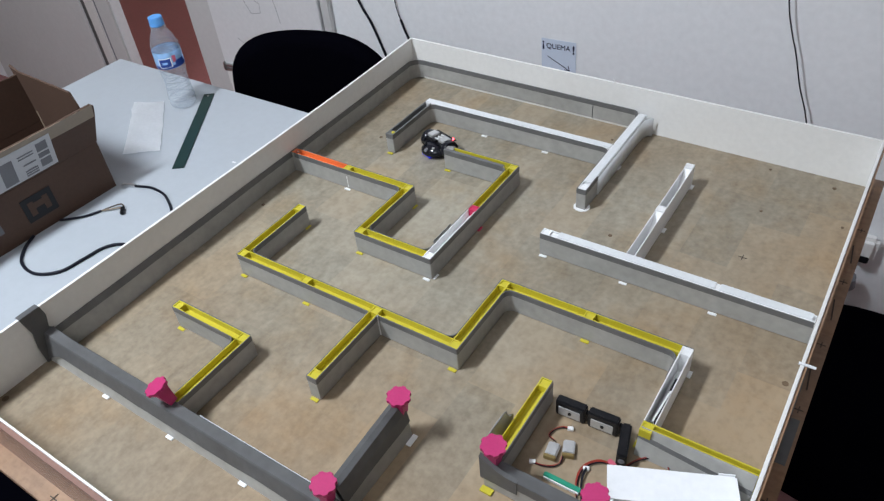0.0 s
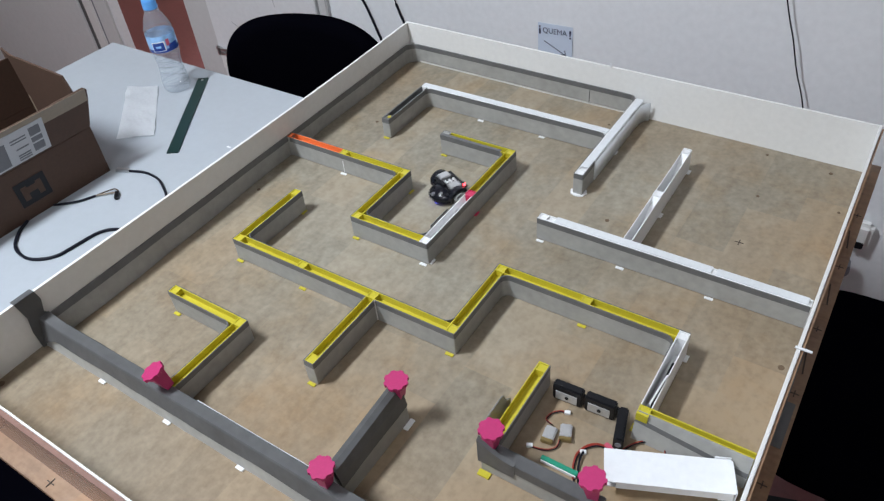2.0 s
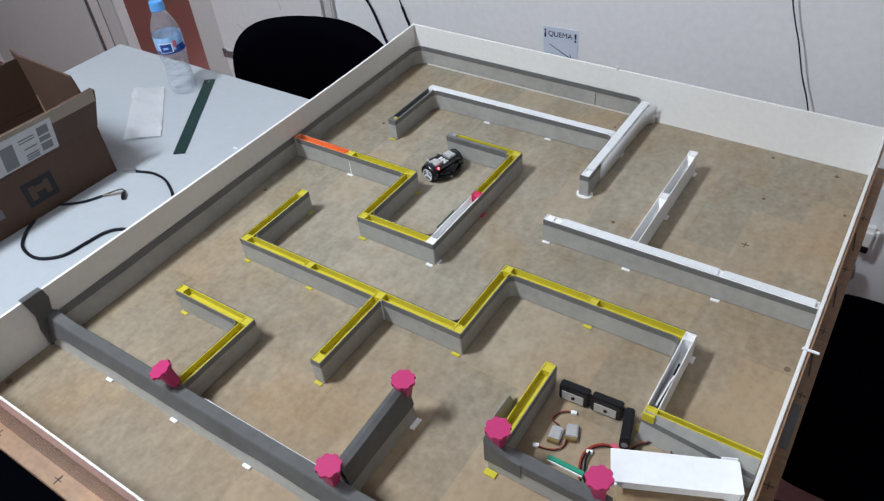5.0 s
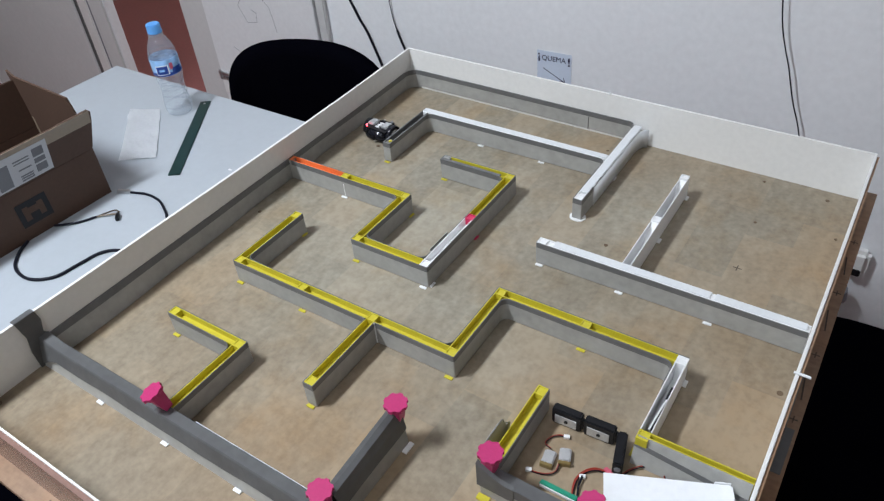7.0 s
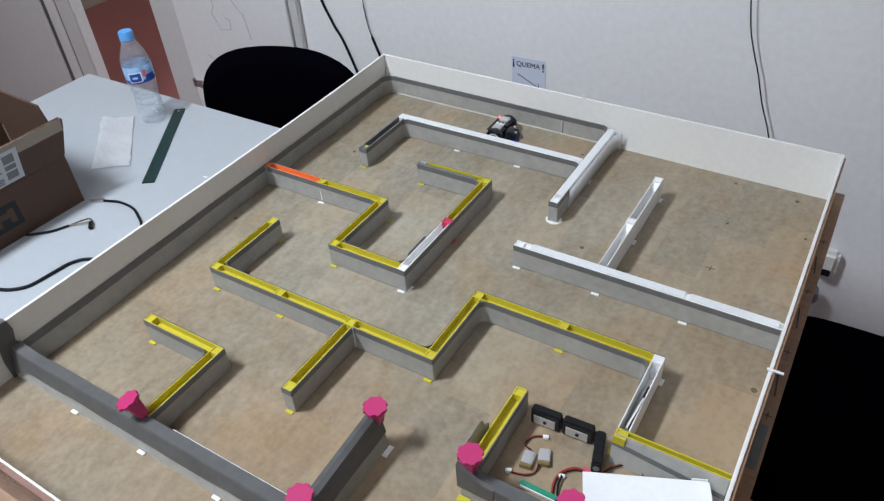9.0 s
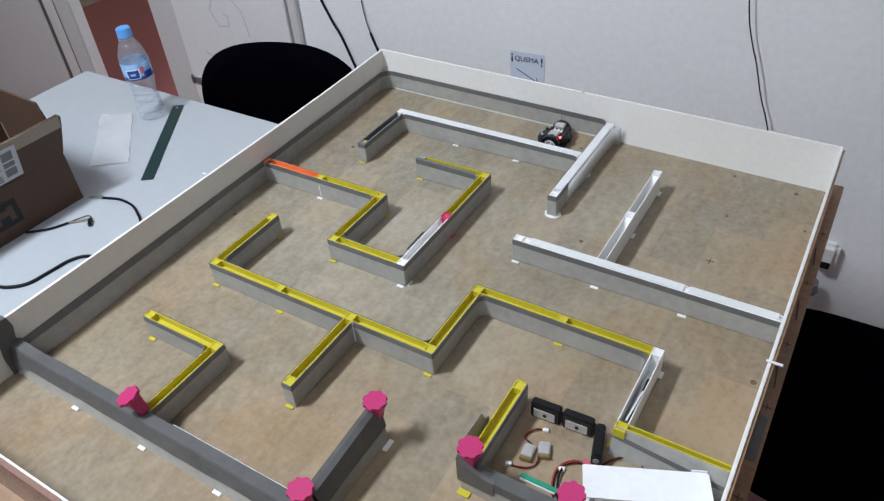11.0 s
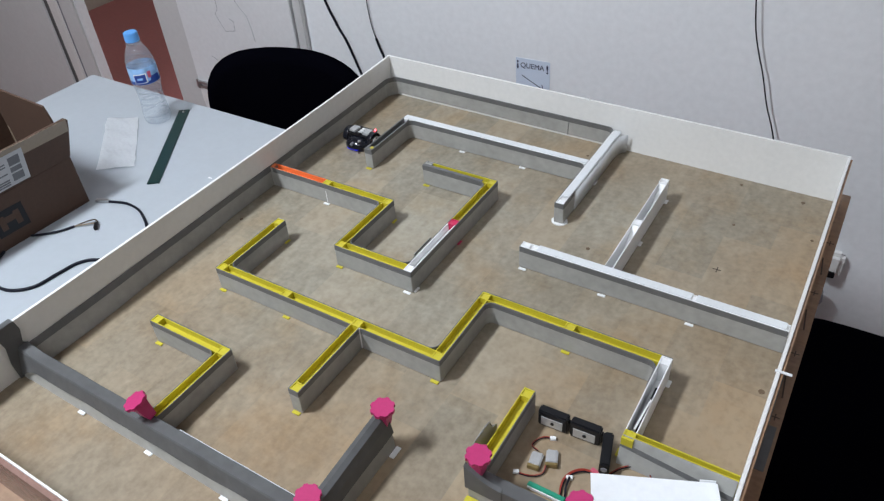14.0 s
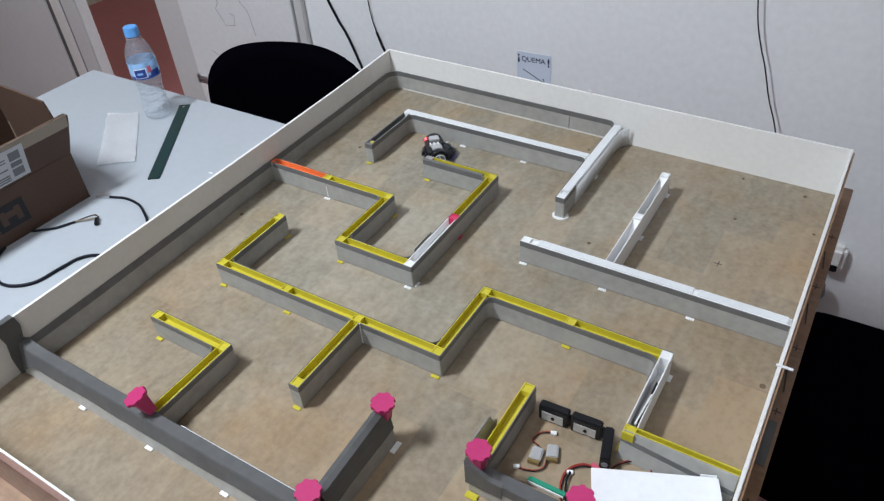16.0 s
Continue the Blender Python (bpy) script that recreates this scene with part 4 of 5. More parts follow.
    part("flap", box(0.062, 0.0635, -0.018, 0.018, 0.004, 0.0302, 0.0004), PAPER, t)
    part("tab", box(0.046, 0.0620, 0.0192, 0.0202, 0.004, 0.0325, 0.0003), PAPER, t)


electronics()


# ---------------------------------------------------------------- side table and what lies on it
TZ = -0.1035


def side_table():
    t = thing("table", "white laminate table beside and under the maze board", "table")
    part("tabletop", box(-0.925, 0.72, -0.90, -0.074, TZ - 0.025, TZ, 0.002), TABLETOP, t, "white laminate top")
    for x in (-0.87, 0.67):
        for y in (-0.84, -0.13):
            part("leg", box(x - 0.02, x + 0.02, y - 0.02, y + 0.02, FLOOR_Z, TZ - 0.025, 0.003), WIRE_GREY, t, "grey steel leg")


def bottle():
    t = thing("water_bottle", "clear plastic water bottle with a light blue cap and blue label", "bottle", m=pose(-0.560, -0.170, TZ))
    prof = [(0.0001, 0.008), (0.010, 0.006), (0.021, 0.0), (0.0265, 0.002), (0.0300, 0.008), (0.0305, 0.014), (0.0295, 0.018), (0.0305, 0.024), (0.0295, 0.036), (0.0275, 0.050), (0.0265, 0.062), (0.0272, 0.075),
            (0.0295, 0.088), (0.0310, 0.097), (0.0310, 0.138), (0.0302, 0.148), (0.0262, 0.164), (0.0195, 0.178), (0.0140, 0.187), (0.0125, 0.196)]
    part("body", lathe(prof, 40), PET, t, "clear plastic body", True)
    part("neck_ring", lathe([(0.0125, 0.186), (0.0165, 0.187), (0.0165, 0.189), (0.0125, 0.190)], 32), PET, t, "", True)
    for z, q in ((0.021, 0.0300), (0.050, 0.0277), (0.064, 0.0267), (0.078, 0.0279), (0.150, 0.0300)):
        part("rib", lathe([(q - 0.0004, z - 0.0018), (q + 0.0006, z), (q - 0.0004, z + 0.0018)], 36), PET, t, "moulded ring", True)
    lab = part("label", lathe([(0.0312, 0.102), (0.0315, 0.1025), (0.0315, 0.1385), (0.0312, 0.139)], 40), LABEL_BLUE, t, "blue printed label", True)

    def patch(name, mat, label, a0, a1, z0, z1, q=0.0318, slant=0.0):
        bm = bmesh.new()
        n = max(2, int((a1 - a0) / 4))
        for k in range(n):
            b0, b1 = radians(a0 + (a1 - a0) * k / n), radians(a0 + (a1 - a0) * (k + 1) / n)
            bm.faces.new([bm.verts.new((q * math.cos(a), q * math.sin(a), z + slant * (a - radians(a0)))) for a, z in ((b0, z0), (b1, z0), (b1, z1), (b0, z1))])
        part(name, bm, mat, lab, label, True)
    patch("band", LABEL_DARK, "navy lower band", -180, 180, 0.1025, 0.1095, 0.0317)
    patch("pale_frame", PAPER, "white frame round the patch", -80, -27, 0.1045, 0.1265, 0.0318, 0.002)
    patch("logo_patch", LABEL_DARK, "navy blue patch", -77, -31, 0.1060, 0.1245, 0.0320, 0.002)
    patch("print_bar", LABEL_BLUE, "pale blue bar", -66, -44, 0.1130, 0.1180, 0.0322, 0.002)
    patch("red_patch", LABEL_RED, "red patch", -22, -8, 0.1160, 0.1310)
    patch("dark_patch", LABEL_DARK, "navy corner", -14, 30, 0.1090, 0.1190)
    q = cyl(0.0158, 0.020, 36, Matrix.Translation((0, 0, 0.202)), 0.0150, bevel=0.0015)
    part("cap", q, CAP_BLUE, t, "light blue screw cap")


def cardboard_box():
    t = thing("cardboard_box", "open brown cardboard parcel box with a shipping label", "box", m=pose(-0.424, -0.470, TZ, 0, 0, -1.5))
    W, L, Hh, s = 0.19, 0.42, 0.102, 0.004
    part("bottom", box(-W, 0, -L, 0, 0, s), CARD, t)
    front = part("front_panel", box(-s, 0, -L, 0, s, Hh, 0.0008), CARD, t)
    part("side_panel", box(-W, -s, -s, 0, s, Hh, 0.0008), CARD, t)
    part("back_panel", box(-W, -W + s, -L, -s, s, Hh, 0.0008), CARD, t)
    part("side_panel", box(-W + s, -s, -L, -L + s, s, Hh, 0.0008), CARD, t)
    lean = Matrix.Translation((0, 0, Hh)) @ Matrix.Rotation(radians(15), 4, "Y")
    stand = Matrix.Rotation(radians(90), 4, "X")
    rim = prism([(-L, 0.0), (-0.002, 0.0), (0.001, 0.004), (0.006, 0.030), (0.012, 0.062), (0.0135, 0.080), (0.008, 0.0855), (-0.05, 0.0850), (-0.06, 0.0838), (-L, 0.0845)], -s, 0.0)
    rim.transform(lean @ Matrix(((0, 0, 1, 0), (1, 0, 0, 0), (0, 1, 0, 0), (0, 0, 0, 1))))
    flap = part("flap", rim, CARD, t)
    side = prism([(-W - 0.008, 0.122), (-W + 0.012, 0.112), (-0.006, 0.108), (0.002, 0.078), (-s, 0.0), (-W, 0.0)][::-1], 0.0, s)
    side.transform(Matrix.Translation((0, 0, Hh)) @ Matrix.Rotation(radians(2), 4, "X") @ stand)
    part("flap", side, CARD, t)
    part("flap", box(-W, -W + s, -L, -s - 0.0005, 0, 0.104, 0.0008, Matrix.Translation((0, 0, Hh))), CARD, t)
    part("corner_tape", box(-W + s, -W + s + 0.006, -s - 0.0008, -s, 0.03, Hh + 0.055), CARD_TAPE, t, "strip of packing tape in the corner")
    part("packing_tape", box(0.0002, 0.0010, -L, 0.0095, 0.058, 0.0845, m=lean), CARD_TAPE, t, "pale packing tape")
    lab = part("shipping_label", box(0.0011, 0.0018, -0.30, -0.083, 0.006, 0.074, m=lean), LABEL_PAPER, flap, "white shipping label with grey print")
    for a in ((-0.113, -0.092, 0.014, 0.030), (-0.113, -0.092, 0.034, 0.044), (-0.113, -0.092, 0.048, 0.066), (-0.185, -0.160, 0.010, 0.060)):
        part("print_bar", box(0.0018, 0.0022, *a, m=lean), BARCODE, lab)
    for z in (0.010, 0.015, 0.020, 0.034):
        part("print_bar", box(0.0018, 0.0022, -0.144, -0.120, z, z + 0.003, m=lean), BARCODE, lab)
    for z in (0.032, 0.038):
        part("print_bar", box(0.0018, 0.0022, -0.150, -0.120, z + 0.018, z + 0.0205, m=lean), BARCODE, lab)
    mark = part("printed_mark", box(0.0002, 0.0009, -0.178, -0.118, 0.026, 0.074), BLACK, front, "black square printed mark")
    part("mark_bar", box(0.0009, 0.0013, -0.168, -0.157, 0.036, 0.064), CARD, mark)
    part("mark_bar", box(0.0009, 0.0013, -0.139, -0.128, 0.036, 0.064), CARD, mark)
    part("mark_bar", box(0.0009, 0.0013, -0.157, -0.139, 0.048, 0.060), CARD, mark)
    for k in range(4):
        part("print_bar", box(0.0002, 0.0008, -0.29 + k * 0.018, -0.278 + k * 0.018, 0.036, 0.054), BARCODE, front)


def table_clutter():
    pts = [(-0.679, -0.224), (-0.610, -0.189), (-0.442, -0.342), (-0.505, -0.390)]
    bm = bmesh.new()
    n, m = 14, 8
    grid = []
    for a in range(n + 1):
        row = []
        for b in range(m + 1):
            u, v = a / n, b / m
            p = (Vector(pts[0]) * (1 - v) + Vector(pts[1]) * v) * (1 - u) + (Vector(pts[3]) * (1 - v) + Vector(pts[2]) * v) * u
            z = TZ + 0.0025 + 0.0035 * noise.noise(Vector((p.x * 28, p.y * 28, 0.3))) + 0.002 * abs(noise.noise(Vector((p.x * 60, p.y * 60, 2))))
            j = 0.0025 * noise.noise(Vector((p.x * 50, p.y * 50, 5))) if a in (0, n) or b in (0, m) else 0
            row.append(bm.verts.new((p.x + j, p.y + j, max(z, TZ + 0.0006))))
        grid.append(row)
    for a in range(n):
        for b in range(m):
            bm.faces.new((grid[a][b], grid[a][b + 1], grid[a + 1][b + 1], grid[a + 1][b]))
    bmesh.ops.solidify(bm, geom=bm.faces, thickness=0.0005)
    bmesh.ops.recalc_face_normals(bm, faces=bm.faces)
    tagged(part("paper_napkin", bm, PAPER), "crumpled white paper napkin on the table", "napkin")
    a, b = Vector((-0.537, -0.113)), Vector((-0.3535, -0.369))
    d = b - a
    t = thing("ruler", "dark green plastic ruler lying on the table", "ruler", m=pose(*((a + b) / 2), TZ, 0, 0, math.degrees(math.atan2(d.y, d.x))))
    hl = d.length / 2
    part("blade", box(-hl, hl, -0.0125, 0.0125, 0, 0.003, 0.0006), GREEN, t)
    part("rivet", cyl(0.003, 0.0012, 14, Matrix.Translation((-hl + 0.012, 0, 0.0033))), STEEL, t, "small steel rivet at the hole")
    z = TZ + 0.0028
    c = thing("usb_cable", "black cable looping off the table edge behind the box", "cable", "cables on the table")
    part("cord", tube([(-0.40, -0.462, z), (-0.372, -0.452, z), (-0.345, -0.444, z), (-0.306, -0.447, z), (-0.270, -0.463, z), (-0.246, -0.478, z), (-0.20, -0.515, z), (-0.13, -0.55, z), (-0.05, -0.56, z)], 0.0026), WIRE_BLACK, c)
    part("plug", box(-0.017, 0.012, -0.004, 0.004, -0.0025, 0.004, 0.001, Matrix.Translation((-0.393, -0.459, z)) @ Matrix.Rotation(0.35, 4, "Z")), STEEL, c, "steel plug")
    c = thing("cable_end", "black cable with bare ends from under the box", "cable", "cables on the table")
    part("cord", tube([(-0.424, -0.60, z), (-0.412, -0.591, z), (-0.389, -0.569, z), (-0.374, -0.542, z)], 0.0024), WIRE_BLACK, c)
    part("wire", tube([(-0.374, -0.542, z), (-0.364, -0.526, z + 0.002), (-0.352, -0.513, z + 0.004), (-0.343, -0.512, z + 0.002)], 0.0014), PENCIL, c)
    part("wire", tube([(-0.374, -0.542, z), (-0.362, -0.532, z + 0.001), (-0.348, -0.520, z + 0.001), (-0.340, -0.515, z)], 0.0014), CARD_TAPE, c)
    part("plug", box(-0.010, 0.010, -0.0035, 0.0035, -0.002, 0.005, 0.001, Matrix.Translation((-0.334, -0.523, z)) @ Matrix.Rotation(-0.75, 4, "Z")), BLACK, c)
    c = thing("power_cable", "thick black cable in a wide loop on the table", "cable", "cables on the table")
    part("cord", tube([(-0.426, -0.655, z), (-0.41, -0.682, z), (-0.375, -0.712, z), (-0.325, -0.718, z), (-0.288, -0.692, z), (-0.279, -0.648, z), (-0.272, -0.611, z), (-0.247, -0.588, z), (-0.18, -0.57, z), (-0.06, -0.58, z)], 0.0030), WIRE_BLACK, c)
    tagged(part("paper_scrap", box(-0.267, -0.258, -0.301, -0.297, TZ, TZ + 0.001), PAPER), "tiny white paper scrap on the table", "paper scrap")


side_table()
bottle()
cardboard_box()
table_clutter()


# ---------------------------------------------------------------- chairs
def shell(w, h, d, seg=28, power=2.6, bulge=0.02):
    """A padded cushion with a rounded outline, upright, facing -y."""
    bm = bmesh.new()
    rings = []
    for y, s in ((-d / 2, 0.86), (-d / 2 + 0.008, 0.95), (0, 1.0), (d / 2 - 0.008, 0.95), (d / 2, 0.86)):
        ring = []
        for k in range(seg):
            a = 2 * math.pi * k / seg
            c, n = math.cos(a), math.sin(a)
            r = (abs(c) ** power + abs(n) ** power) ** (-1 / power)
            x, z = s * w / 2 * r * c, s * h / 2 * r * n
            ring.append(bm.verts.new((x, y + bulge * (2 * x / w) ** 2 * -1, z)))
        rings.append(ring)
    for a, b in zip(rings, rings[1:]):
        for k in range(seg):
            bm.faces.new((a[k], a[(k + 1) % seg], b[(k + 1) % seg], b[k]))
    bm.faces.new(rings[0])
    bm.faces.new(rings[-1][::-1])
    bmesh.ops.recalc_face_normals(bm, faces=bm.faces)
    return bm


def office_chair(m, back=0.62):
    t = thing("office_chair", "black fabric office chair with a rounded backrest", "chair", "office chairs", m)
    part("backrest", shell(0.472, 0.432, 0.06, seg=56, power=2.7), FABRIC, t, "", True).matrix_basis = pose(0, 0.02, back, 6)
    part("seat", shell(0.47, 0.47, 0.07, seg=56, power=6, bulge=0), FABRIC, t, "", True).matrix_basis = pose(0, -0.24, 0.44, 90)
    part("back_bar", box(-0.03, 0.03, 0.045, 0.06, 0.38, back, 0.004), BLACK, t)
    part("under_bar", box(-0.03, 0.03, -0.24, 0.06, 0.375, 0.39, 0.004), BLACK, t)
    part("column", cyl(0.025, 0.32, 16, Matrix.Translation((0, -0.24, 0.22))), BLACK, t)
    for k in range(5):
        leg = part("star_leg", box(0, 0.26, -0.018, 0.018, 0.05, 0.08, 0.006, Matrix.Translation((0, -0.24, 0)) @ Matrix.Rotation(k * 1.2566, 4, "Z")), BLACK, t)
        part("caster", cyl(0.024, 0.03, 14, Matrix.Translation((0, -0.24, 0)) @ Matrix.Rotation(k * 1.2566, 4, "Z") @ Matrix.Translation((0.24, 0, 0.025)) @ Matrix.Rotation(1.571, 4, "X")), RUBBER, leg)
    return t


chair = office_chair(pose(-0.415, 0.115, FLOOR_Z, 0, 0, 18))
copy_thing(chair, pose(1.27, -0.050, FLOOR_Z, 0, 0, -90))
# added chair; its black seat stands in for the shade under the board's front
copy_thing(chair, pose(-0.16, -1.20, FLOOR_Z, 0, 0, 180))


# ---------------------------------------------------------------- on the wall
def wall_things():
    y = WALL_Y
    s = thing("wall_note", "pale blue paper note with a handwritten warning and an arrow", "note", m=pose(0.094, y - 0.001, -0.141, 0, -1.2, 0))
    part("sheet", box(-0.047, 0.047, -0.0008, 0, -0.047, 0.042), NOTE, s)
    for body, size, x, z, fat in (("QUEMA", 0.0190, -0.001, 0.018, 0.0), ("¡", 0.030, -0.0415, 0.019, 0.0007), ("!", 0.030, 0.0405, 0.012, 0.0007)):
        cu = bpy.data.curves.new("lettering", "FONT")
        cu.body, cu.size, cu.align_x, cu.extrude, cu.offset = body, size, "CENTER", 0.0003, fat
        cu.materials.append(INK)
        ob = new("lettering", cu)
        ob.parent = s
        ob.matrix_basis = pose(x, -0.0013, z, 90, 0, 0)
    bm = bmesh.new()
    for (ax, az), (bx, bz) in (((-0.030, -0.004), (0.030, -0.034)), ((0.030, -0.034), (0.016, -0.033)), ((0.030, -0.034), (0.026, -0.021))):
        ln, an = math.hypot(bx - ax, bz - az), math.atan2(bz - az, bx - ax)
        add_box(bm, 0, ln, -0.0012, -0.0008, -0.0010, 0.0010, m=Matrix.Translation((ax, 0, az)) @ Matrix.Rotation(-an, 4, "Y"))
    part("arrow", bm, INK, s, "drawn arrow")
    def hanging(pts, r, label, off=0.007):
        t = thing("wall_cable", label, "cable", "wall cables")
        part("cord", tube([(x, y - off, z) for x, z in pts], r), WIRE_BLACK, t)
    hanging([(-0.60, 0.25), (-0.565, 0.0), (-0.527, -0.099), (-0.496, -0.152), (-0.457, -0.249), (-0.42, -0.34), (-0.40, -0.55)], 0.0036, "black cable hanging down the white wall")
    hanging([(-0.41, 0.20), (-0.407, 0.0), (-0.400, -0.080), (-0.388, -0.126)], 0.0014, "thin black cable hanging down the white wall")
    hanging([(-0.389, -0.122), (-0.377, -0.155), (-0.365, -0.185), (-0.34, -0.28), (-0.33, -0.5)], 0.0033, "black cable hanging down the white wall")
    hanging([(0.56, 0.30), (0.585, 0.15), (0.600, 0.070), (0.618, 0.015), (0.632, -0.02), (0.655, -0.090), (0.676, -0.14), (0.693, -0.192), (0.72, -0.29), (0.74, -0.45)], 0.0015, "thin black cable hanging down the white wall", 0.022)
    t = thing("socket", "white surface-mounted power socket on the wall", "socket", m=pose(0.876, y, -0.455))
    part("housing", box(-0.030, 0.022, -0.032, 0, -0.030, 0.040, 0.010), WHITE_PANEL, t)
    part("outlet", box(-0.018, 0.012, -0.035, -0.032, -0.024, -0.006, 0.002), BLACK, t, "dark socket opening")
    t = thing("power_plug", "grey power plug with its cord at the wall", "plug", m=pose(0.863, y - 0.045, -0.530))
    part("body", cyl(0.020, 0.040, 20, Matrix.Rotation(0.3, 4, "X"), 0.015, bevel=0.003), WIRE_GREY, t)
    part("pin", cyl(0.003, 0.050, 10, Matrix.Translation((-0.030, 0, -0.055)) @ Matrix.Rotation(0.15, 4, "Y")), BLACK, t)
    part("cord", tube([(-0.010, 0, -0.02), (-0.020, 0.0, -0.07), (0.0, 0.0, -0.13), (0.06, -0.01, -0.17), (0.14, -0.02, -0.195), (0.30, -0.02, -0.20)], 0.0050), WIRE_GREY, t)
    part("cord", tube([(0.0, 0.02, -0.02), (-0.008, 0.03, -0.07), (0.02, 0.03, -0.115), (0.08, 0.03, -0.125), (0.16, 0.03, -0.11), (0.30, 0.03, -0.09)], 0.0042), WIRE_BLACK, t)
    part("tag", box(-0.055, -0.010, -0.004, -0.002, -0.155, -0.110, 0.001), WHITE_PANEL, t, "white tag on the cord")


wall_things()


# ---------------------------------------------------------------- the maze robot
def robot():
    """Facing +x; the axle along y; the origin on the floor below the axle."""
    r = thing("maze_robot", "small black two-wheeled maze robot with silver motors", "robot")
    chassis = []
    for x, y in ((-0.026, -0.020), (-0.020, -0.031), (0.014, -0.032), (0.025, -0.027), (0.032, -0.018), (0.0355, -0.008), (0.0355, 0.008), (0.032, 0.018), (0.025, 0.027), (0.014, 0.032), (-0.020, 0.031), (-0.026, 0.020)):
        chassis.append((x, y))
    part("chassis", prism(chassis, 0.0085, 0.013), BLACK, r)
    part("battery_case", box(-0.018, 0.018, -0.028, 0.028, 0.013, 0.026, 0.003), BLACK, r)
    part("top_board", box(-0.020, 0.014, -0.032, 0.032, 0.0295, 0.0315, 0.0005), BLACK, r)
    dome = bmesh.new()
    bmesh.ops.create_uvsphere(dome, u_segments=32, v_segments=18, radius=1.0, matrix=Matrix.Translation((0.006, 0, 0.0115)) @ Matrix.Diagonal((0.0285, 0.0335, 0.0175, 1)))
    bmesh.ops.bisect_plane(dome, geom=dome.verts[:] + dome.edges[:] + dome.faces[:], plane_co=(0, 0, 0.0095), plane_no=(0, 0, -1), clear_outer=True)
    bmesh.ops.holes_fill(dome, edges=dome.edges)
    part("front_shell", dome, SHELL, r, "glossy rounded black shell", True)
    tail = bmesh.new()
    bmesh.ops.create_uvsphere(tail, u_segments=28, v_segments=14, radius=1.0, matrix=Matrix.Translation((-0.010, 0, 0.016)) @ Matrix.Diagonal((0.016, 0.028, 0.0145, 1)))
    part("rear_shell", tail, SHELL, r, "glossy rounded black shell", True)
    for s in (-1, 1):
        fender = bmesh.new()
        rings = []
        for k in range(19):
            a = radians(-14 + k * 11.6)
            rings.append([fender.verts.new((q * math.cos(a), s * 0.034 + e, 0.017 + q * math.sin(a))) for q, e in ((0.0188, -0.0075), (0.0204, -0.0075), (0.0213, -0.003), (0.0213, 0.003), (0.0204, 0.0068), (0.0188, 0.0068))])
        for a, c in zip(rings, rings[1:]):
            for k in range(6):
                fender.faces.new((a[k], a[(k + 1) % 6], c[(k + 1) % 6], c[k]))
        fender.faces.new(rings[0])
        fender.faces.new(rings[-1][::-1])
        bmesh.ops.recalc_face_normals(fender, faces=fender.faces)
        part("fender", fender, SHELL, r, "", True)
        w = part("wheel", cyl(0.0165, 0.008, 28, Matrix.Rotation(1.571, 4, "X"), bevel=0.0012), RUBBER, r, "black rubber tyre")
        w.matrix_basis = pose(0, s * 0.0375, 0.0166)
        hub = lathe([(0.0112, -0.0005), (0.0128, -0.0005), (0.0128, 0.0008), (0.0112, 0.0008)], 24)
        for k in range(3):
            add_box(hub, 0, 0.0118, -0.0016, 0.0016, -0.0004, 0.0008, m=Matrix.Rotation(k * 2.094, 4, "Z"))
        cyl(0.0034, 0.0018, 14, None, None, hub)
        h = part("hub", hub, WHITE, w, "white three-spoke hub")
        h.matrix_basis = pose(0, s * 0.0044, 0, -90 * s)
        part("hub_disc", cyl(0.0112, 0.0008, 20, pose(0, s * 0.0038, 0, 90)), WIRE_GREY, w)
        part("motor", box(-0.0105, 0.0085, s * 0.0195 - 0.0095, s * 0.0195 + 0.0095, 0.0310, 0.0385, 0.0016), SILVER, r, "silver foil battery block")
        part("sensor", cyl(0.0026, 0.005, 12, Matrix.Translation((0.0235, s * 0.014, 0.0245)) @ Matrix.Rotation(1.571, 4, "Y") @ Matrix.Rotation(s * 0.5, 4, "X")), SILVER if s > 0 else BLACK, r, "round sensor")
    chip = bmesh.new()
    for a in ((-0.012, -0.009, -0.0055, 0.0055), (-0.0045, -0.0015, -0.0055, 0.0055), (0.003, 0.006, -0.0055, 0.0055), (-0.012, 0.006, -0.001, 0.001)):
        add_box(chip, *a, 0.0315, 0.0345)
    part("connector", chip, WHITE, r, "white pin connector")
    part("centre_block", box(0.007, 0.014, -0.008, 0.008, 0.0315, 0.036, 0.001), BLACK, r)
    part("nose_sensor", cyl(0.0036, 0.006, 14, Matrix.Translation((0.0315, 0, 0.019)) @ Matrix.Rotation(1.571, 4, "Y")), WIRE_GREY, r)
    part("tail_tab", box(-0.0295, -0.024, -0.004, 0.004, 0.009, 0.018, 0.001), BLACK, r, "dark tail connector")
    part("caster_ball", cyl(0.005, 0.010, 14, Matrix.Translation((-0.020, 0, 0.0052)), bevel=0.002), STEEL, r)
    part("status_led", cyl(0.0016, 0.004, 10, Matrix.Translation((-0.016, 0.027, 0.0335))), LED_RED, r, "glowing red light")
    part("floor_led", box(0.024, 0.0335, -0.014, 0.014, 0.0045, 0.0098), LED_BLUE, r, "glowing blue light under the nose")
    k = 0.78
    for o in r.children_recursive:
        long = 1.0 if o.name.split(".")[0] in ("wheel", "hub", "hub_disc", "fender") else 1.18
        o.data.transform(Matrix.Diagonal((k * long, k, k, 1)))
        o.matrix_basis = Matrix.Translation(o.matrix_basis.translation * (k - 1)) @ o.matrix_basis
    return r


maze_robot = robot()

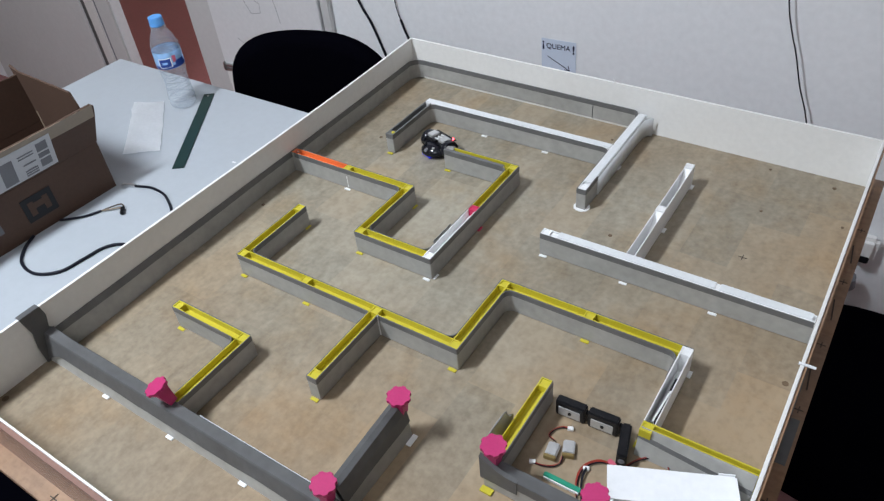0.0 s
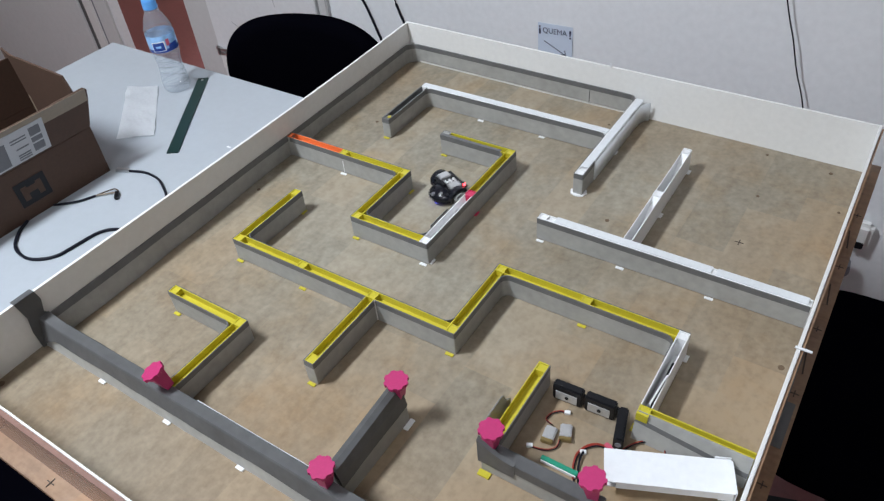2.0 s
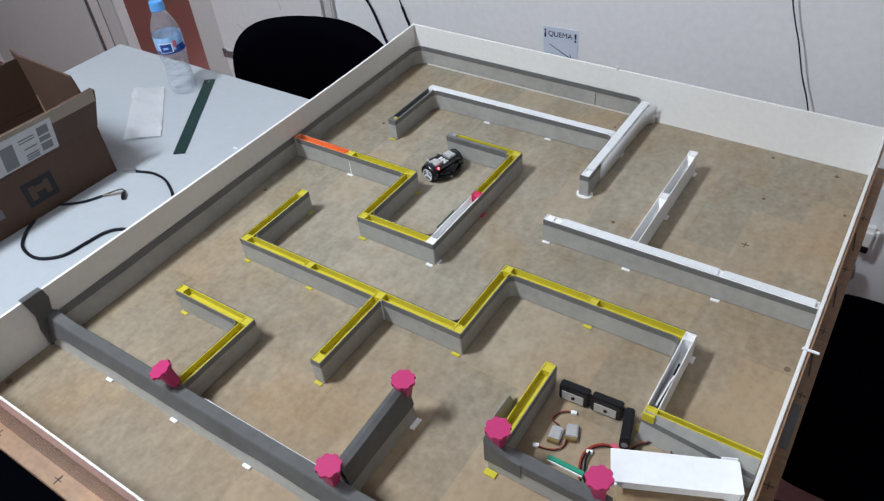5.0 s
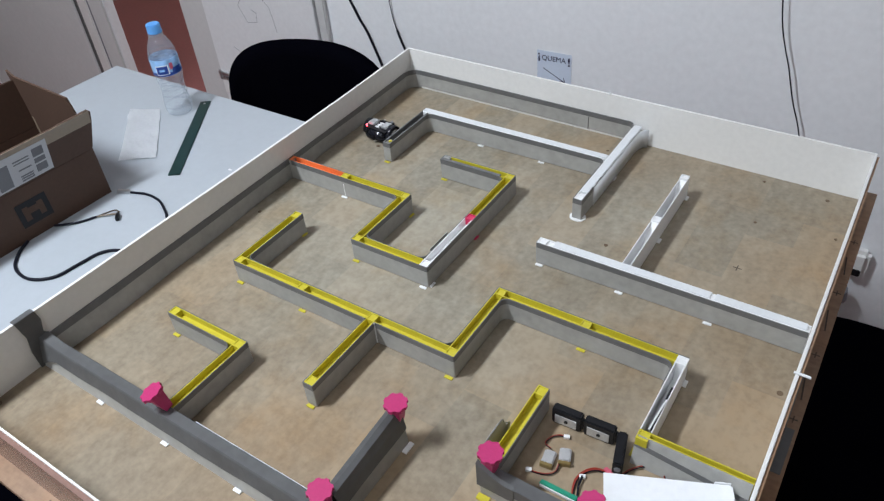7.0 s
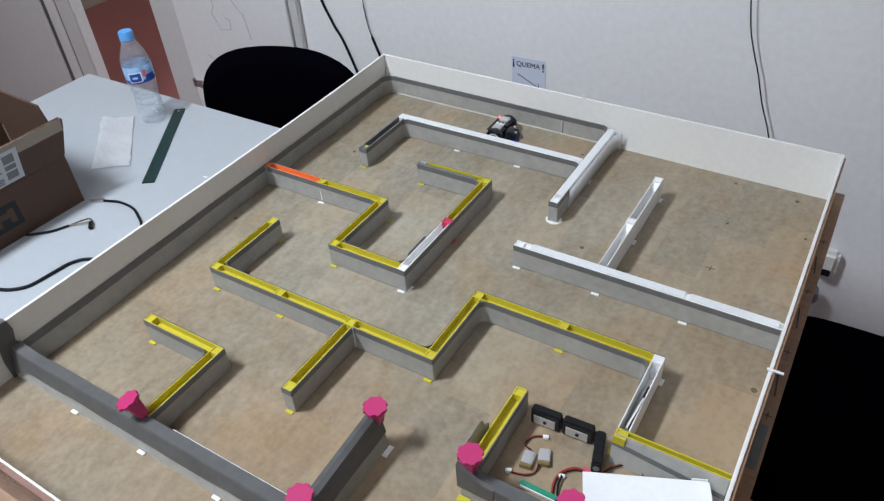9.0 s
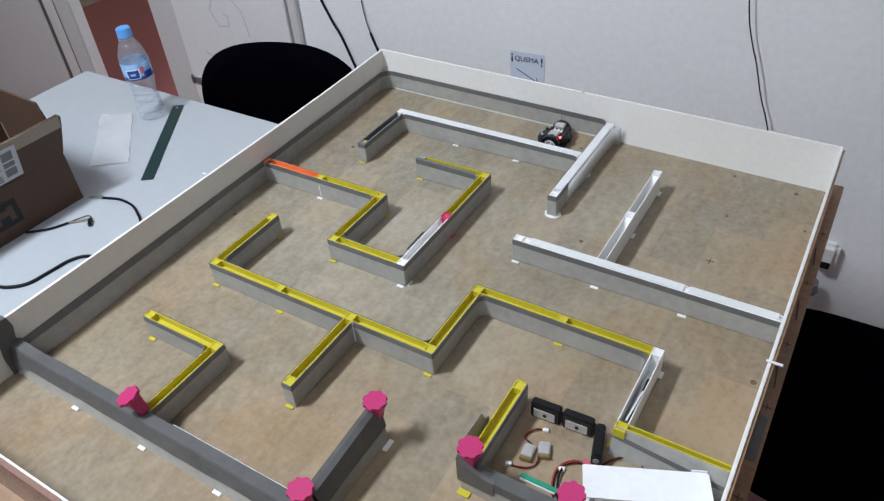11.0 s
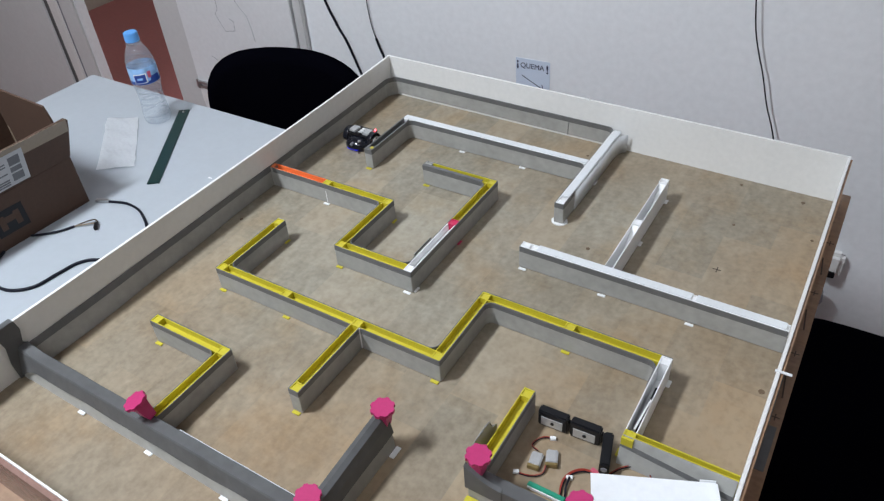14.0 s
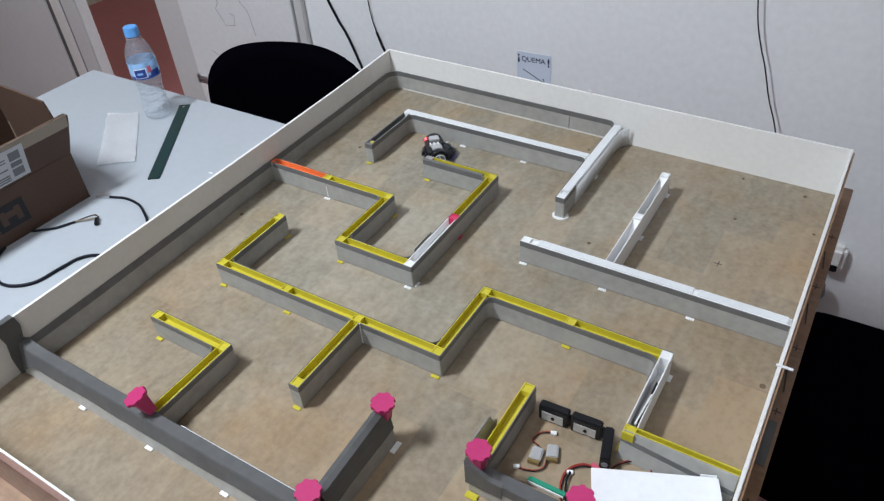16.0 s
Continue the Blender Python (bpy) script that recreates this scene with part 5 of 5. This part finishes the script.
# seconds, cell across, cell down, heading in degrees
ROBOT = [
    (0.0, 1.62, 1.71, 252), (0.1, 1.625, 1.84, 270), (0.2, 1.63, 1.97, 282), (0.3, 1.63, 2.07, 282), (0.4, 1.63, 2.17, 285), (0.5, 1.665, 2.27, 302), (0.6, 1.70, 2.345, 314), (0.7, 1.83, 2.38, 342),
    (0.8, 1.98, 2.39, 370), (0.9, 2.12, 2.38, 382), (1.0, 2.23, 2.375, 383), (1.1, 2.40, 2.40, 366), (1.2, 2.54, 2.44, 334), (1.3, 2.59, 2.49, 306), (1.5, 2.63, 2.55, 293), (1.6, 2.635, 2.56, 289),
    (1.8, 2.65, 2.57, 278), (2.0, 2.56, 2.82, 244), (2.1, 2.50, 2.99, 214), (2.2, 2.42, 3.02, 202), (2.4, 2.36, 3.05, 202), (2.6, 2.42, 3.06, 230), (2.8, 2.435, 3.16, 260), (3.0, 2.49, 3.44, 288),
    (3.2, 2.495, 3.46, 305), (3.3, 2.49, 3.47, 321), (3.4, 2.515, 3.46, 358), (3.5, 2.51, 3.42, 390), (3.6, 2.515, 3.43, 410), (3.7, 2.525, 3.43, 438),
    (4.1, 2.478, 3.104, 452), (4.5, 2.438, 2.684, 460), (4.8, 2.288, 2.464, 505), (5.1, 2.018, 2.454, 532), (5.5, 1.60, 2.52, 538), (5.8, 1.28, 2.55, 533),
    (6.0, 1.01, 2.525, 522), (6.2, 0.715, 2.44, 478), (6.3, 0.615, 2.365, 464), (6.4, 0.525, 2.25, 444), (6.5, 0.515, 2.165, 438), (6.6, 0.495, 2.075, 442), (6.8, 0.495, 1.795, 445), (7.0, 0.50, 1.54, 446),
    (7.2, 0.495, 1.22, 450), (7.4, 0.455, 0.955, 448), (7.6, 0.57, 0.635, 424), (7.8, 0.80, 0.45, 395), (8.0, 0.989, 0.387, 375), (8.2, 1.259, 0.322, 362),
    (8.4, 1.534, 0.362, 358), (8.6, 1.874, 0.422, 358), (8.8, 2.119, 0.432, 360), (9.0, 2.414, 0.432, 361), (9.2, 2.639, 0.392, 361), (9.5, 3.018, 0.404, 360),
    (9.8, 3.338, 0.404, 362), (10.0, 3.418, 0.404, 390), (10.2, 3.438, 0.404, 440), (10.4, 3.438, 0.404, 490), (10.6, 3.438, 0.404, 530), (10.8, 3.418, 0.404, 542),
    (11.0, 3.318, 0.394, 543), (11.3, 3.169, 0.392, 541), (11.6, 2.684, 0.412, 539), (11.9, 2.319, 0.442, 538), (12.2, 1.999, 0.447, 538), (12.5, 1.484, 0.367, 541),
    (12.8, 1.10, 0.37, 543), (13.0, 0.88, 0.425, 550), (13.2, 0.65, 0.59, 584), (13.4, 0.55, 0.87, 622), (13.6, 0.54, 1.08, 625), (13.8, 0.505, 1.31, 629), (14.0, 0.49, 1.55, 628),
    (14.2, 0.47, 1.865, 628), (14.4, 0.48, 2.10, 641), (14.6, 0.62, 2.37, 676), (14.8, 0.79, 2.38, 703), (15.0, 1.08, 2.44, 728), (15.2, 1.34, 2.42, 760), (15.4, 1.435, 2.15, 800), (15.6, 1.51, 1.98, 797),
    (15.8, 1.61, 1.68, 774), (16.0, 1.80, 1.50, 762)]


def motions():
    walk(maze_robot, [(t, pose(i * U, -j * U, 0.0003, 0, 0, a)) for t, i, j, a in ROBOT])
    # the wheels roll with the way that each side covers
    rows = np.array(ROBOT)
    times = np.arange(0, 161) / 10
    x, y, a = (np.interp(times, rows[:, 0], rows[:, k]) for k in (1, 2, 3))
    x, y, a = x * U, -y * U, np.radians(a)
    mid = (a[1:] + a[:-1]) / 2
    ahead = np.diff(x) * np.cos(mid) + np.diff(y) * np.sin(mid)
    for wheel in [o for o in maze_robot.children if o.name.startswith("wheel")]:
        place = wheel.matrix_basis.translation.copy()
        roll = np.degrees((ahead - np.diff(a) * place.y) / place.z)
        turn = np.concatenate(([0.0], np.cumsum(np.clip(roll, -80, 80))))
        walk(wheel, [(t, pose(*place, 0, v, 0)) for t, v in zip(times.tolist(), turn.tolist())])


motions()
